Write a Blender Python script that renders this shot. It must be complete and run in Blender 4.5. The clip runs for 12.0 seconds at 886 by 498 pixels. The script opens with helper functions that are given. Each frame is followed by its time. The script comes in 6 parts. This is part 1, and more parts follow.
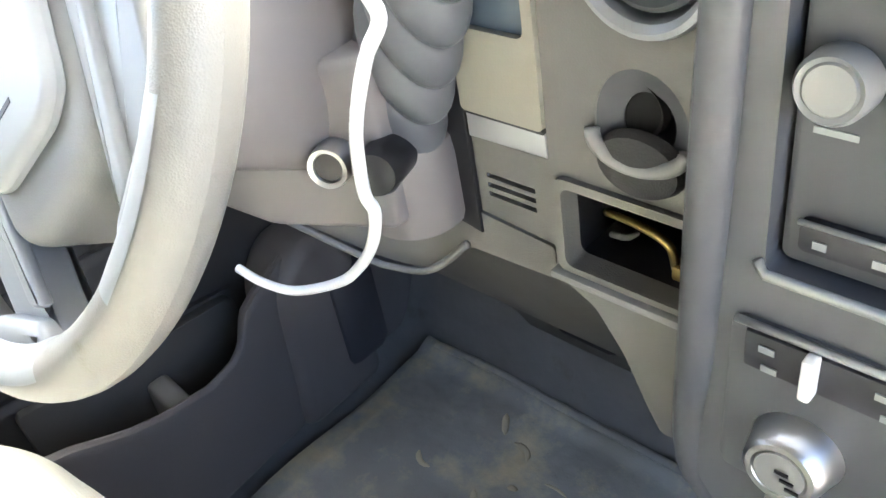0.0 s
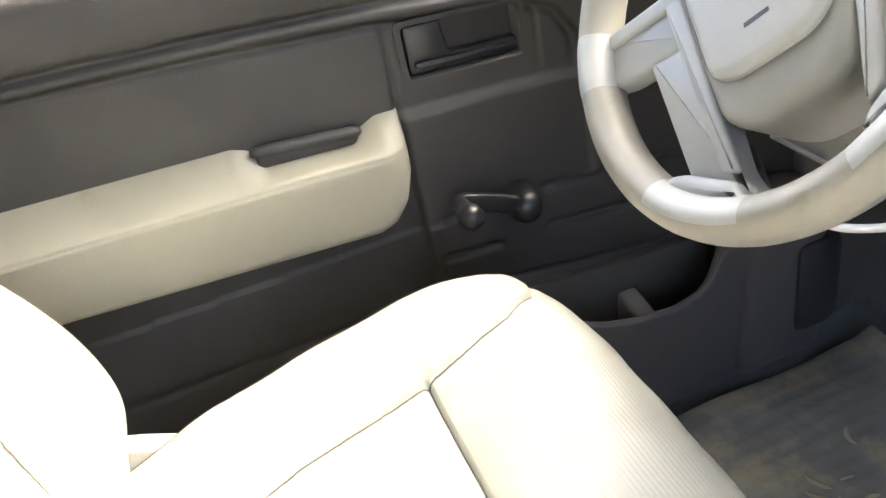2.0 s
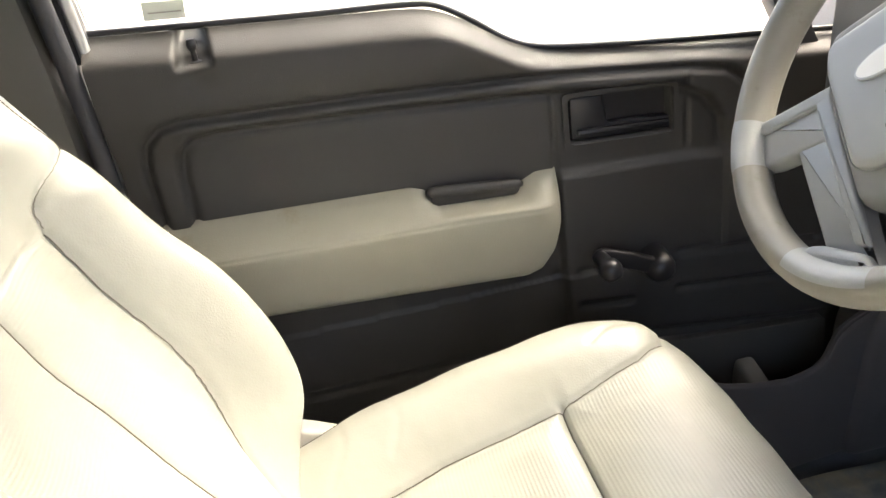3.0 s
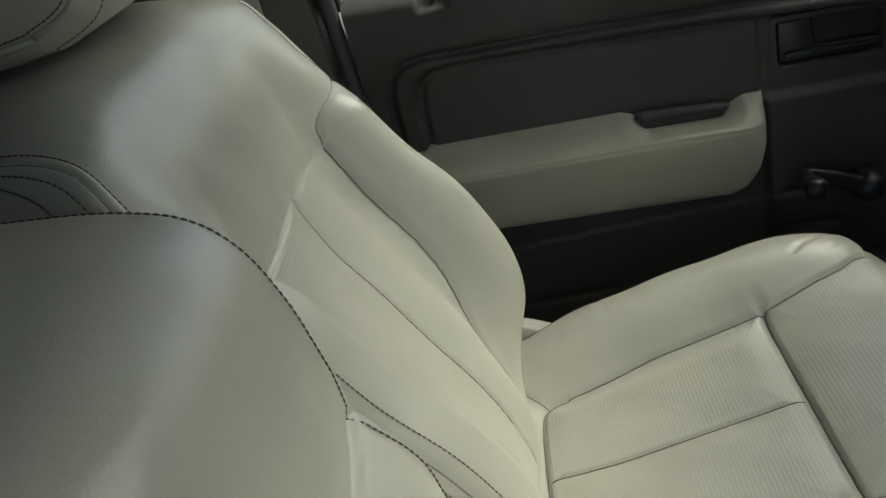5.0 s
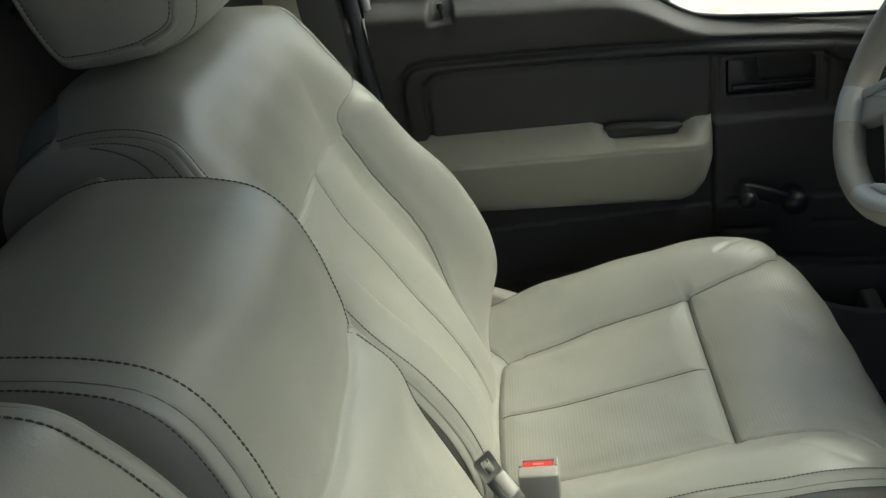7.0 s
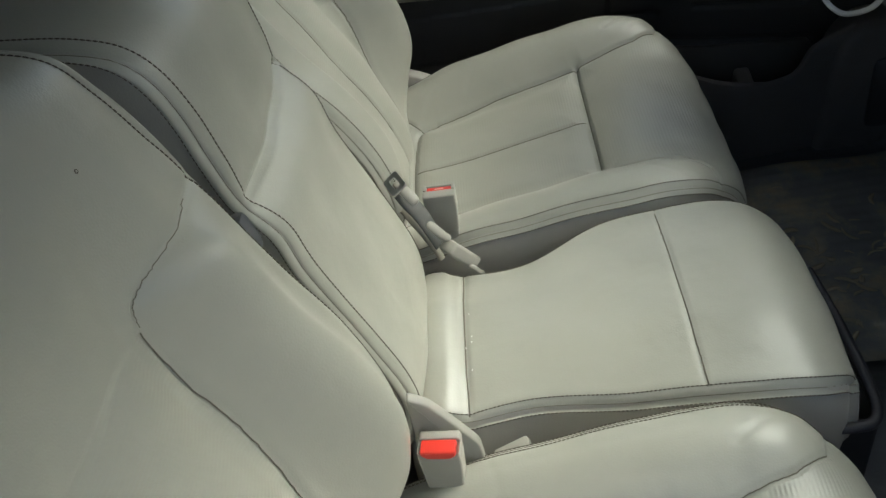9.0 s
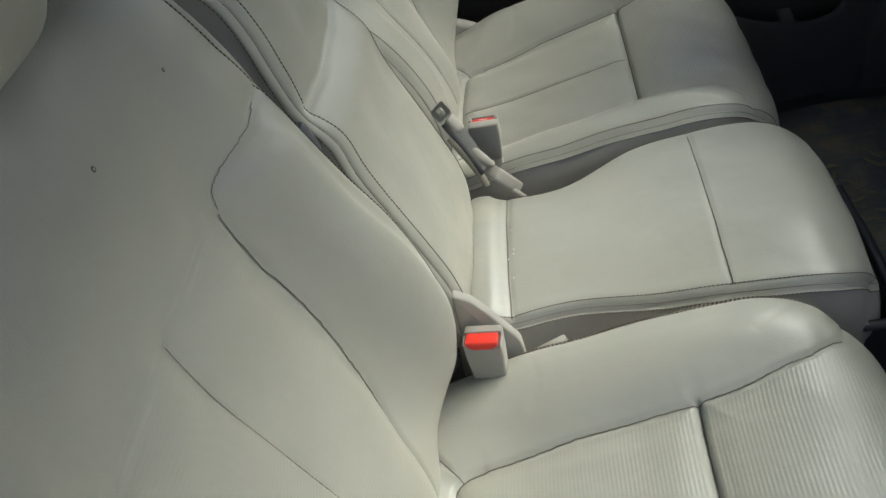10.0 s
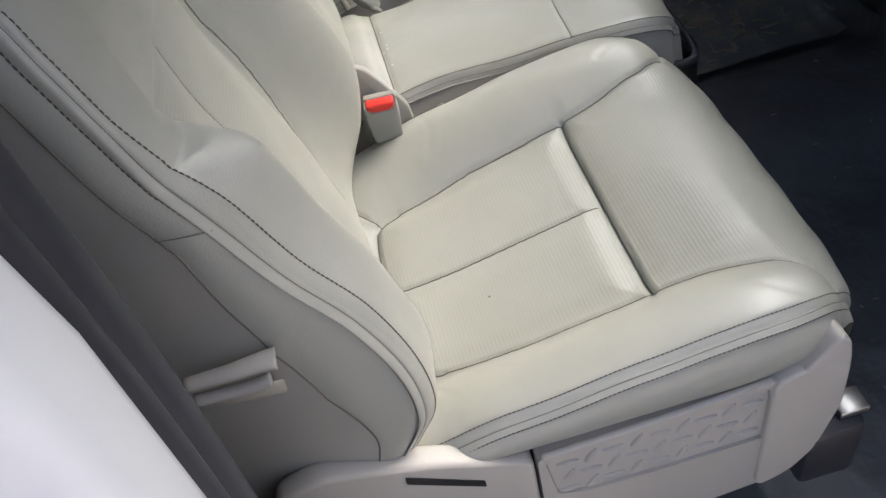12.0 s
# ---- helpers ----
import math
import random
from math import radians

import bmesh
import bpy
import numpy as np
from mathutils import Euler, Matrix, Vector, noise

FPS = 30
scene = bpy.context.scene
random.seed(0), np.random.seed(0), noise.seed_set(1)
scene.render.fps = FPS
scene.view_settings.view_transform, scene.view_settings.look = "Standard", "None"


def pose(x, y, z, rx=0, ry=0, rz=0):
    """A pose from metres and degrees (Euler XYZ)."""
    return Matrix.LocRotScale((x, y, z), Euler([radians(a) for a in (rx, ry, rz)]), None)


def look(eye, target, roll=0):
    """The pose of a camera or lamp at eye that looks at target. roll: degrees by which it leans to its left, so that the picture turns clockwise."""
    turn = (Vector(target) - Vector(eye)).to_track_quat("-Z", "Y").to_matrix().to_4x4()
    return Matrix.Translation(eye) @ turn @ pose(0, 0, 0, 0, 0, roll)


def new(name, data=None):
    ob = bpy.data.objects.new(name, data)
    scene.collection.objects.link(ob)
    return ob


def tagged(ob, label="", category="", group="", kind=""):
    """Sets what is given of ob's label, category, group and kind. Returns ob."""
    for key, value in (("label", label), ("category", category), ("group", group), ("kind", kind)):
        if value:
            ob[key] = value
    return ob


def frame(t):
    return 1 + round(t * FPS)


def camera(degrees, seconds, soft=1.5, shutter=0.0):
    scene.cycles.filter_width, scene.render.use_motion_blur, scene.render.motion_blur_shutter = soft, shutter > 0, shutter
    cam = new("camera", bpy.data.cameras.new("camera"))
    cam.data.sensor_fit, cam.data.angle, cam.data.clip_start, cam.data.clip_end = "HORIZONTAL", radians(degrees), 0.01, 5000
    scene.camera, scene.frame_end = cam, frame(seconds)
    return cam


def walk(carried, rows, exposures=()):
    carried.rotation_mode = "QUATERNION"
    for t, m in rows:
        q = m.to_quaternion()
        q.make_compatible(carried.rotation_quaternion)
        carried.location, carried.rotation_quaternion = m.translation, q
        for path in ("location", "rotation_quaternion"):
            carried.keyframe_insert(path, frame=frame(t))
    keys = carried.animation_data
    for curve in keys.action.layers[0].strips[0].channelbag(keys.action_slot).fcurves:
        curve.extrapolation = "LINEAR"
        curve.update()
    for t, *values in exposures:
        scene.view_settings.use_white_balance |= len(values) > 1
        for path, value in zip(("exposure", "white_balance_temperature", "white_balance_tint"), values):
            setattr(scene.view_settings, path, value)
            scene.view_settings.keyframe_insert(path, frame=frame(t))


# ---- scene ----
cam = camera(55.29, 12.0, soft=1.5)
# seconds, eye x y z, yaw, pitch, roll
ROWS = [
    (0.0, 0.0285, 0.4515, 0.8960, 49.31, -37.01, -10.99),
    (0.5, 0.0209, 0.3985, 0.9016, 55.16, -37.08, -11.94),
    (1.0, 0.0176, 0.3251, 0.9115, 61.70, -36.83, -12.25),
    (1.5, 0.0078, 0.2854, 0.9172, 69.55, -34.46, -11.27),
    (2.0, 0.0361, 0.2250, 0.9449, 76.32, -33.55, -12.64),
    (2.5, 0.0757, 0.1808, 0.9626, 80.73, -29.42, -10.31),
    (2.7, 0.0998, 0.1587, 0.9797, 81.73, -28.58, -9.70),
    (4.3, 0.2359, 0.1133, 1.0165, 91.27, -29.11, -11.68),
    (4.5, 0.2311, 0.1062, 1.0142, 94.31, -29.31, -13.58),
    (5.0, 0.2661, 0.1058, 1.0216, 98.40, -28.45, -16.18),
    (5.5, 0.3150, 0.1220, 1.0582, 99.79, -26.33, -17.22),
    (6.0, 0.3469, 0.1435, 1.0775, 100.24, -26.51, -16.92),
    (6.5, 0.4014, 0.1529, 1.1013, 99.93, -26.90, -15.60),
    (7.0, 0.4596, 0.1504, 1.1189, 98.80, -29.85, -11.45),
    (7.5, 0.5128, 0.1505, 1.1264, 96.51, -33.54, -10.49),
    (7.7, 0.5301, 0.1498, 1.1306, 95.29, -35.38, -9.61),
    (9.3, 0.7249, 0.2124, 1.1201, 98.68, -41.28, -13.56),
    (9.5, 0.7482, 0.2105, 1.1194, 100.13, -40.95, -14.63),
    (10.0, 0.7989, 0.2238, 1.1199, 103.01, -40.93, -16.94),
    (10.5, 0.8465, 0.2225, 1.1052, 104.75, -41.80, -18.83),
    (11.0, 0.9043, 0.1753, 1.1090, 99.81, -42.93, -17.02),
    (11.5, 0.9883, 0.1168, 1.0854, 93.03, -44.59, -17.07),
    (12.0, 1.0698, 0.0836, 1.0877, 87.08, -46.81, -14.35),
]
# ---- light ----
EXPO = [(0.0, 4.55, 6300, 6), (1.0, 4.65, 6600, 8), (1.5, 4.4, 6700, 8), (2.5, 3.47, 7100, 9), (4.5, 1.9, 6600, -1), (5.0, 1.32, 6500, -4), (5.5, 1.16, 6500, -6), (6.5, 1.27, 6450, -6), (7.5, 1.43, 6300, -4), (9.5, 1.0, 6180, -1), (10.5, 1.08, 6080, 4), (12.0, 1.33, 6080, 10)]
walk(cam, [(t, pose(x, y, z, 90 + pitch, 0, yaw) @ pose(0, 0, 0, 0, 0, roll)) for t, x, y, z, yaw, pitch, roll in ROWS], EXPO)

world = bpy.data.worlds.new("sky")
scene.world = world
world.use_nodes = True
wn = world.node_tree
sky = wn.nodes.new("ShaderNodeTexSky")
sky.sky_type = "NISHITA"
sky.sun_disc = False
sky.sun_elevation, sky.sun_rotation = radians(46), radians(-20)
sky.air_density, sky.dust_density, sky.ozone_density = 0.5, 5.0, 0.3
wn.links.new(sky.outputs[0], wn.nodes["Background"].inputs[0])
wn.nodes["Background"].inputs[1].default_value = 0.15
sun = new("sun", bpy.data.lights.new("sun", "SUN"))
sun.data.energy, sun.data.angle, sun.data.color = 0.65, radians(45), (1.0, 0.97, 0.92)
sun.matrix_world = look((-2.25, 6.1, 6.75), (0, 0, 0))


# ---- materials ----
def node_mat(name, color, rough=0.5, metal=0.0, spec=0.5):
    m = bpy.data.materials.new(name)
    m.use_nodes = True
    b = m.node_tree.nodes["Principled BSDF"]
    b.inputs["Base Color"].default_value = (*color, 1)
    b.inputs["Roughness"].default_value = rough
    b.inputs["Metallic"].default_value = metal
    b.inputs["Specular IOR Level"].default_value = spec
    return m, m.node_tree, b


def surface(name, color, rough=0.5, metal=0.0, spec=0.5, grain=0.0015, bump=0.15, mottle=0.12, patch=0.08, dirt=None, dirt_at=0.62, dirt_scale=6.0, ribs=0.0, rib_bump=0.4, cells=False, wave=0.0):
    """Grain relief at a fine size, soft colour patches at a larger one, and stains where dirt is given."""
    m, t, b = node_mat(name, color, rough, metal, spec)
    N, L = t.nodes, t.links
    co = N.new("ShaderNodeTexCoord")
    big = N.new("ShaderNodeTexNoise")
    big.inputs["Scale"].default_value = 1 / patch
    big.inputs["Detail"].default_value = 5
    L.new(co.outputs["Object"], big.inputs["Vector"])
    mix = N.new("ShaderNodeMix")
    mix.data_type = "RGBA"
    lo = [c * (1 - mottle) for c in color]
    hi = [min(1, c * (1 + mottle)) for c in color]
    mix.inputs["A"].default_value, mix.inputs["B"].default_value = (*lo, 1), (*hi, 1)
    L.new(big.outputs["Fac"], mix.inputs["Factor"])
    out = mix.outputs["Result"]
    if dirt:
        dn = N.new("ShaderNodeTexNoise")
        dn.inputs["Scale"].default_value = dirt_scale
        dn.inputs["Detail"].default_value = 9
        dn.inputs["Roughness"].default_value = 0.68
        L.new(co.outputs["Object"], dn.inputs["Vector"])
        ramp = N.new("ShaderNodeMapRange")
        ramp.inputs["From Min"].default_value, ramp.inputs["From Max"].default_value = dirt_at, dirt_at + 0.16
        L.new(dn.outputs["Fac"], ramp.inputs["Value"])
        d2 = N.new("ShaderNodeMix")
        d2.data_type = "RGBA"
        d2.inputs["B"].default_value = (*dirt, 1)
        L.new(ramp.outputs["Result"], d2.inputs["Factor"])
        L.new(out, d2.inputs["A"])
        out = d2.outputs["Result"]
    L.new(out, b.inputs["Base Color"])
    rr = N.new("ShaderNodeMapRange")
    rr.inputs["To Min"].default_value, rr.inputs["To Max"].default_value = rough * 0.85, min(1, rough * 1.18)
    L.new(big.outputs["Fac"], rr.inputs["Value"])
    L.new(rr.outputs["Result"], b.inputs["Roughness"])
    if cells:
        fine = N.new("ShaderNodeTexVoronoi")
        height = fine.outputs["Distance"]
    else:
        fine = N.new("ShaderNodeTexNoise")
        fine.inputs["Detail"].default_value = 3
        height = fine.outputs["Fac"]
    fine.inputs["Scale"].default_value = 1 / grain
    L.new(co.outputs["Object"], fine.inputs["Vector"])
    bp = N.new("ShaderNodeBump")
    bp.inputs["Strength"].default_value = bump
    bp.inputs["Distance"].default_value = grain * 0.5
    L.new(height, bp.inputs["Height"])
    last = bp
    if ribs:
        sep = N.new("ShaderNodeSeparateXYZ")
        L.new(co.outputs["UV"], sep.inputs[0])
        mul = N.new("ShaderNodeMath")
        mul.operation = "MULTIPLY"
        mul.inputs[1].default_value = 2 * math.pi / ribs
        L.new(sep.outputs["Y"], mul.inputs[0])
        sn = N.new("ShaderNodeMath")
        sn.operation = "SINE"
        L.new(mul.outputs[0], sn.inputs[0])
        b2 = N.new("ShaderNodeBump")
        b2.inputs["Strength"].default_value = rib_bump
        b2.inputs["Distance"].default_value = 0.0003
        L.new(sn.outputs[0], b2.inputs["Height"])
        L.new(bp.outputs["Normal"], b2.inputs["Normal"])
        last = b2
    if wave:
        wv = N.new("ShaderNodeTexNoise")
        wv.inputs["Scale"].default_value = 24
        wv.inputs["Detail"].default_value = 2
        L.new(co.outputs["Object"], wv.inputs["Vector"])
        b3 = N.new("ShaderNodeBump")
        b3.inputs["Strength"].default_value = 1.0
        b3.inputs["Distance"].default_value = wave
        L.new(wv.outputs["Fac"], b3.inputs["Height"])
        L.new(last.outputs["Normal"], b3.inputs["Normal"])
        last = b3
    L.new(last.outputs["Normal"], b.inputs["Normal"])
    return m


LEATHER_C = (0.367, 0.366, 0.314)
LEATHER = surface("beige_leather", LEATHER_C, 0.375, spec=0.70, grain=0.0018, bump=0.12, mottle=0.06, cells=True, wave=0.0012)
LEATHER_RIB = surface("ribbed_leather", LEATHER_C, 0.38, spec=0.66, grain=0.0024, bump=0.08, mottle=0.06, ribs=0.0043, rib_bump=0.29, wave=0.0008)
LEATHER_SIDE = surface("side_vinyl", (0.39, 0.375, 0.335), 0.45, grain=0.0018, bump=0.14, mottle=0.06, cells=True)
SEAT_PLASTIC = surface("beige_seat_plastic", (0.45, 0.425, 0.38), 0.5, grain=0.001, bump=0.1, mottle=0.04)
THREAD = surface("dark_brown_thread", (0.085, 0.070, 0.055), 0.8, grain=0.0006, bump=0.3)
SEAMLINE = surface("olive_seam_thread", (0.150, 0.134, 0.105), 0.8, grain=0.0006, bump=0.3)
TRIM = surface("dark_grey_door_plastic", (0.031, 0.0293, 0.0275), 0.55, grain=0.0012, bump=0.35, mottle=0.08, cells=True)
TRIM_LOW = surface("charcoal_plastic", (0.105, 0.096, 0.092), 0.55, grain=0.0012, bump=0.35, mottle=0.1, cells=True)
KNEE = surface("dark_knee_plastic", (0.062, 0.059, 0.053), 0.6, grain=0.0012, bump=0.3, mottle=0.1, cells=True)
BEIGE = surface("beige_vinyl_armrest", (0.29, 0.275, 0.22), 0.48, grain=0.0014, bump=0.25, mottle=0.06, dirt=(0.22, 0.19, 0.125), dirt_at=0.60, dirt_scale=9, cells=True)
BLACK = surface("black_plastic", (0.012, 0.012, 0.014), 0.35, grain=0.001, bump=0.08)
SATIN = surface("satin_black_plastic", (0.03, 0.03, 0.036), 0.45, grain=0.001, bump=0.1)
WHEEL = surface("warm_grey_wheel_rim", (0.21, 0.20, 0.175), 0.38, grain=0.001, bump=0.2, mottle=0.08, dirt=(0.15, 0.135, 0.10), dirt_at=0.6, dirt_scale=30, cells=True)
SPOKE = surface("silver_grey_spoke", (0.30, 0.308, 0.306), 0.35, grain=0.0008, bump=0.05, mottle=0.04)
HUB = surface("grey_hub_cover", (0.21, 0.21, 0.20), 0.5, grain=0.001, bump=0.2, mottle=0.05, cells=True)
DASH = surface("grey_dash_plastic", (0.145, 0.140, 0.126), 0.5, grain=0.0012, bump=0.3, mottle=0.07, cells=True)
STACK = surface("graphite_stack_plastic", (0.085, 0.088, 0.094), 0.45, grain=0.001, bump=0.15, mottle=0.05)
COLUMN = surface("taupe_column_plastic", (0.16, 0.149, 0.142), 0.5, grain=0.001, bump=0.2, mottle=0.05)
BOOT = surface("grey_rubber_boot", (0.10, 0.107, 0.115), 0.45, grain=0.001, bump=0.1)
METAL = surface("brushed_steel", (0.55, 0.55, 0.55), 0.3, metal=1.0, grain=0.0006, bump=0.1)
CHROME = surface("satin_silver_paint", (0.42, 0.43, 0.435), 0.36, metal=0.6, grain=0.0006, bump=0.03)
WHITE_P = surface("white_plastic", (0.75, 0.75, 0.73), 0.4, grain=0.001, bump=0.05, mottle=0.03)
PAINT = surface("white_car_paint", (0.78, 0.79, 0.80), 0.2, grain=0.002, bump=0.02, mottle=0.02)
RUBBER = surface("black_rubber_floor", (0.15, 0.15, 0.148), 0.36, grain=0.003, bump=0.3, mottle=0.2, dirt=(0.11, 0.10, 0.075), dirt_at=0.60, dirt_scale=13, wave=0.006)
MAT = surface("dusty_floor_mat", (0.29, 0.292, 0.268), 0.5, grain=0.003, bump=0.3, mottle=0.4, patch=0.11, dirt=(0.52, 0.46, 0.30), dirt_at=0.50, dirt_scale=9, wave=0.004)
SEAL = surface("rubber_door_seal", (0.035, 0.036, 0.042), 0.45, grain=0.002, bump=0.1)
LINER = surface("grey_headliner", (0.09, 0.087, 0.08), 0.95, grain=0.002, bump=0.3)
DARKTRIM = surface("dark_rear_trim", (0.035, 0.034, 0.032), 0.8, grain=0.002, bump=0.2)
PILLAR = surface("olive_grey_pillar_trim", (0.075, 0.072, 0.064), 0.55, grain=0.0012, bump=0.25, cells=True)
STRAW = surface("dry_straw", (0.50, 0.45, 0.31), 0.8, grain=0.001, bump=0.2, mottle=0.3, patch=0.03)
WEB = surface("beige_belt_webbing", (0.40, 0.37, 0.30), 0.7, grain=0.0018, bump=0.4)
GREYWEB = surface("grey_belt_webbing", (0.13, 0.13, 0.126), 0.7, grain=0.0018, bump=0.4)
BUCKLE = surface("grey_buckle_plastic", (0.34, 0.33, 0.29), 0.45, grain=0.001, bump=0.06)
PINK = surface("pale_red_print", (0.85, 0.42, 0.38), 0.5, grain=0.001, bump=0.02)
RED = surface("red_button_plastic", (0.72, 0.045, 0.03), 0.4, grain=0.001, bump=0.05, mottle=0.05)
CABLE = surface("white_cable", (0.75, 0.76, 0.77), 0.4, grain=0.001, bump=0.03, mottle=0.02)
SAND = surface("pale_sandy_ground", (0.60, 0.54, 0.44), 0.9, grain=0.02, bump=0.4, mottle=0.2, patch=0.6, dirt=(0.33, 0.28, 0.2), dirt_at=0.55, dirt_scale=3)
PRINT = surface("pale_grey_print", (0.26, 0.27, 0.27), 0.5, grain=0.001, bump=0.02)
DISPLAY = surface("blue_grey_lens", (0.10, 0.13, 0.16), 0.12, grain=0.001, bump=0.0)
BRASS = surface("brass_pin", (0.42, 0.31, 0.12), 0.35, metal=1.0, grain=0.001, bump=0.05)
STICKER = surface("pale_green_sticker", (0.66, 0.69, 0.62), 0.5, grain=0.002, bump=0.02)

GLASS, _, gb = node_mat("clear_glass", (0.92, 0.96, 0.94), 0.02)
gb.inputs["Transmission Weight"].default_value = 1.0
gb.inputs["IOR"].default_value = 1.05


# ---- mesh helpers ----
def place(ob, parent):
    if parent is not None:
        ob.parent = parent
        if parent.type == "EMPTY":
            ob.matrix_parent_inverse = Matrix.Translation(-parent.location)
    return ob


def thing(name, at, label, category, group="", kind=""):
    e = new(name)
    e.location = at
    e.empty_display_size = 0.05
    return tagged(e, label, category, group, kind)


def finish(name, me, material, parent=None, label="", smooth=True):
    me.materials.append(material)
    if smooth:
        me.polygons.foreach_set("use_smooth", [True] * len(me.polygons))
    ob = place(new(name, me), parent)
    if label:
        ob["label"] = label
    return ob


def part(name, bm, material, parent=None, label="", angle=35):
    bmesh.ops.recalc_face_normals(bm, faces=bm.faces)
    me = bpy.data.meshes.new(name)
    bm.to_mesh(me)
    bm.free()
    ob = finish(name, me, material, parent, label)
    if angle:
        me.set_sharp_from_angle(angle=radians(angle))
    return ob


def raw(name, verts, faces, material, parent=None, label="", normals=None, uv=None):
    me = bpy.data.meshes.new(name)
    verts, faces = np.asarray(verts, np.float32), np.asarray(faces, np.int32)
    k = faces.shape[1]
    me.vertices.add(len(verts))
    me.vertices.foreach_set("co", verts.ravel())
    me.loops.add(faces.size)
    me.loops.foreach_set("vertex_index", faces.ravel())
    me.polygons.add(len(faces))
    me.polygons.foreach_set("loop_start", np.arange(0, faces.size, k, dtype=np.int32))
    me.update(calc_edges=True)
    me.validate()
    if uv is not None:
        layer = me.uv_layers.new(name="map")
        layer.data.foreach_set("uv", np.asarray(uv, np.float32)[faces.ravel()].ravel())
    ob = finish(name, me, material, parent, label)
    if normals is not None:
        me.normals_split_custom_set_from_vertices(np.asarray(normals, np.float32).reshape(-1, 3).tolist())
    return ob


def box(size, at=(0, 0, 0), bevel=0.004, rot=(0, 0, 0), seg=2, bm=None):
    made = bmesh.new()
    bmesh.ops.create_cube(made, size=1)
    bmesh.ops.scale(made, vec=size, verts=made.verts)
    if bevel:
        bmesh.ops.bevel(made, geom=made.edges[:], offset=min(bevel, min(size) * 0.48), segments=seg, affect="EDGES", profile=0.5)
    made.transform(pose(*at, *rot))
    return merge(bm, made)


def merge(bm, made):
    if bm is None:
        return made
    me = bpy.data.meshes.new("tmp")
    made.to_mesh(me)
    made.free()
    bm.from_mesh(me)
    bpy.data.meshes.remove(me)
    return bm


def slab(outline, axis, lo, hi, bevel=0.003, seg=2, bm=None):
    """A flat piece cut to an outline: pairs of the two other axes, in order, from lo to hi along axis."""
    made = bmesh.new()

    def at(p, h):
        return {"x": (h, p[0], p[1]), "y": (p[0], h, p[1]), "z": (p[0], p[1], h)}[axis]

    a = [made.verts.new(at(p, lo)) for p in outline]
    b = [made.verts.new(at(p, hi)) for p in outline]
    n = len(outline)
    caps = [made.faces.new(a), made.faces.new(b)]
    for i in range(n):
        made.faces.new((a[i], a[(i + 1) % n], b[(i + 1) % n], b[i]))
    bmesh.ops.recalc_face_normals(made, faces=made.faces)
    if bevel:
        rim = [e for f in caps for e in f.edges]
        bmesh.ops.bevel(made, geom=list(set(rim)), offset=bevel, segments=seg, affect="EDGES", profile=0.5)
    return merge(bm, made)


def rounded(points, r, n=5):
    """An outline with its corners rounded."""
    out = []
    P = [Vector(p).to_2d() for p in points]
    for i, p in enumerate(P):
        a, b = P[i - 1], P[(i + 1) % len(P)]
        da, db = (a - p), (b - p)
        q = min(r, da.length * 0.45, db.length * 0.45)
        s, e = p + da.normalized() * q, p + db.normalized() * q
        for k in range(n + 1):
            f = k / n
            out.append(tuple((1 - f) ** 2 * s + 2 * f * (1 - f) * p + f * f * e))
    return out


def curve_pts(knots, n):
    """A smooth line through the knots."""
    K = np.asarray(knots, float)
    return catmull(K, np.linspace(0, len(K) - 1, n))


def catmull(K, t):
    K = np.asarray(K, float)
    if K.ndim == 1:
        K = K[:, None]
    n = len(K)
    i = np.clip(np.floor(t).astype(int), 0, n - 2)
    f = (t - i)[:, None]
    p0, p1, p2, p3 = K[np.maximum(i - 1, 0)], K[i], K[i + 1], K[np.minimum(i + 2, n - 1)]
    m1, m2 = (p2 - p0) * 0.5, (p3 - p1) * 0.5
    return (2 * f**3 - 3 * f**2 + 1) * p1 + (f**3 - 2 * f**2 + f) * m1 + (-2 * f**3 + 3 * f**2) * p2 + (f**3 - f**2) * m2


def tube_arrays(pts, r, sides=8, flat=1.0):
    P = np.asarray(pts, float)
    T = np.gradient(P, axis=0)
    T /= np.linalg.norm(T, axis=1)[:, None] + 1e-12
    ref = np.array([0.31, 0.2, 0.93])
    A = np.cross(T, ref)
    A /= np.linalg.norm(A, axis=1)[:, None] + 1e-12
    B = np.cross(T, A)
    th = np.linspace(0, 2 * np.pi, sides, endpoint=False)
    R = np.broadcast_to(np.asarray(r, float), (len(P),))
    V = P[:, None] + R[:, None, None] * (np.cos(th)[None, :, None] * A[:, None] + flat * np.sin(th)[None, :, None] * B[:, None])
    i, j = np.meshgrid(np.arange(len(P) - 1), np.arange(sides), indexing="ij")
    j2 = (j + 1) % sides
    F = np.stack([i * sides + j, i * sides + j2, (i + 1) * sides + j2, (i + 1) * sides + j], -1).reshape(-1, 4)
    return V.reshape(-1, 3), F


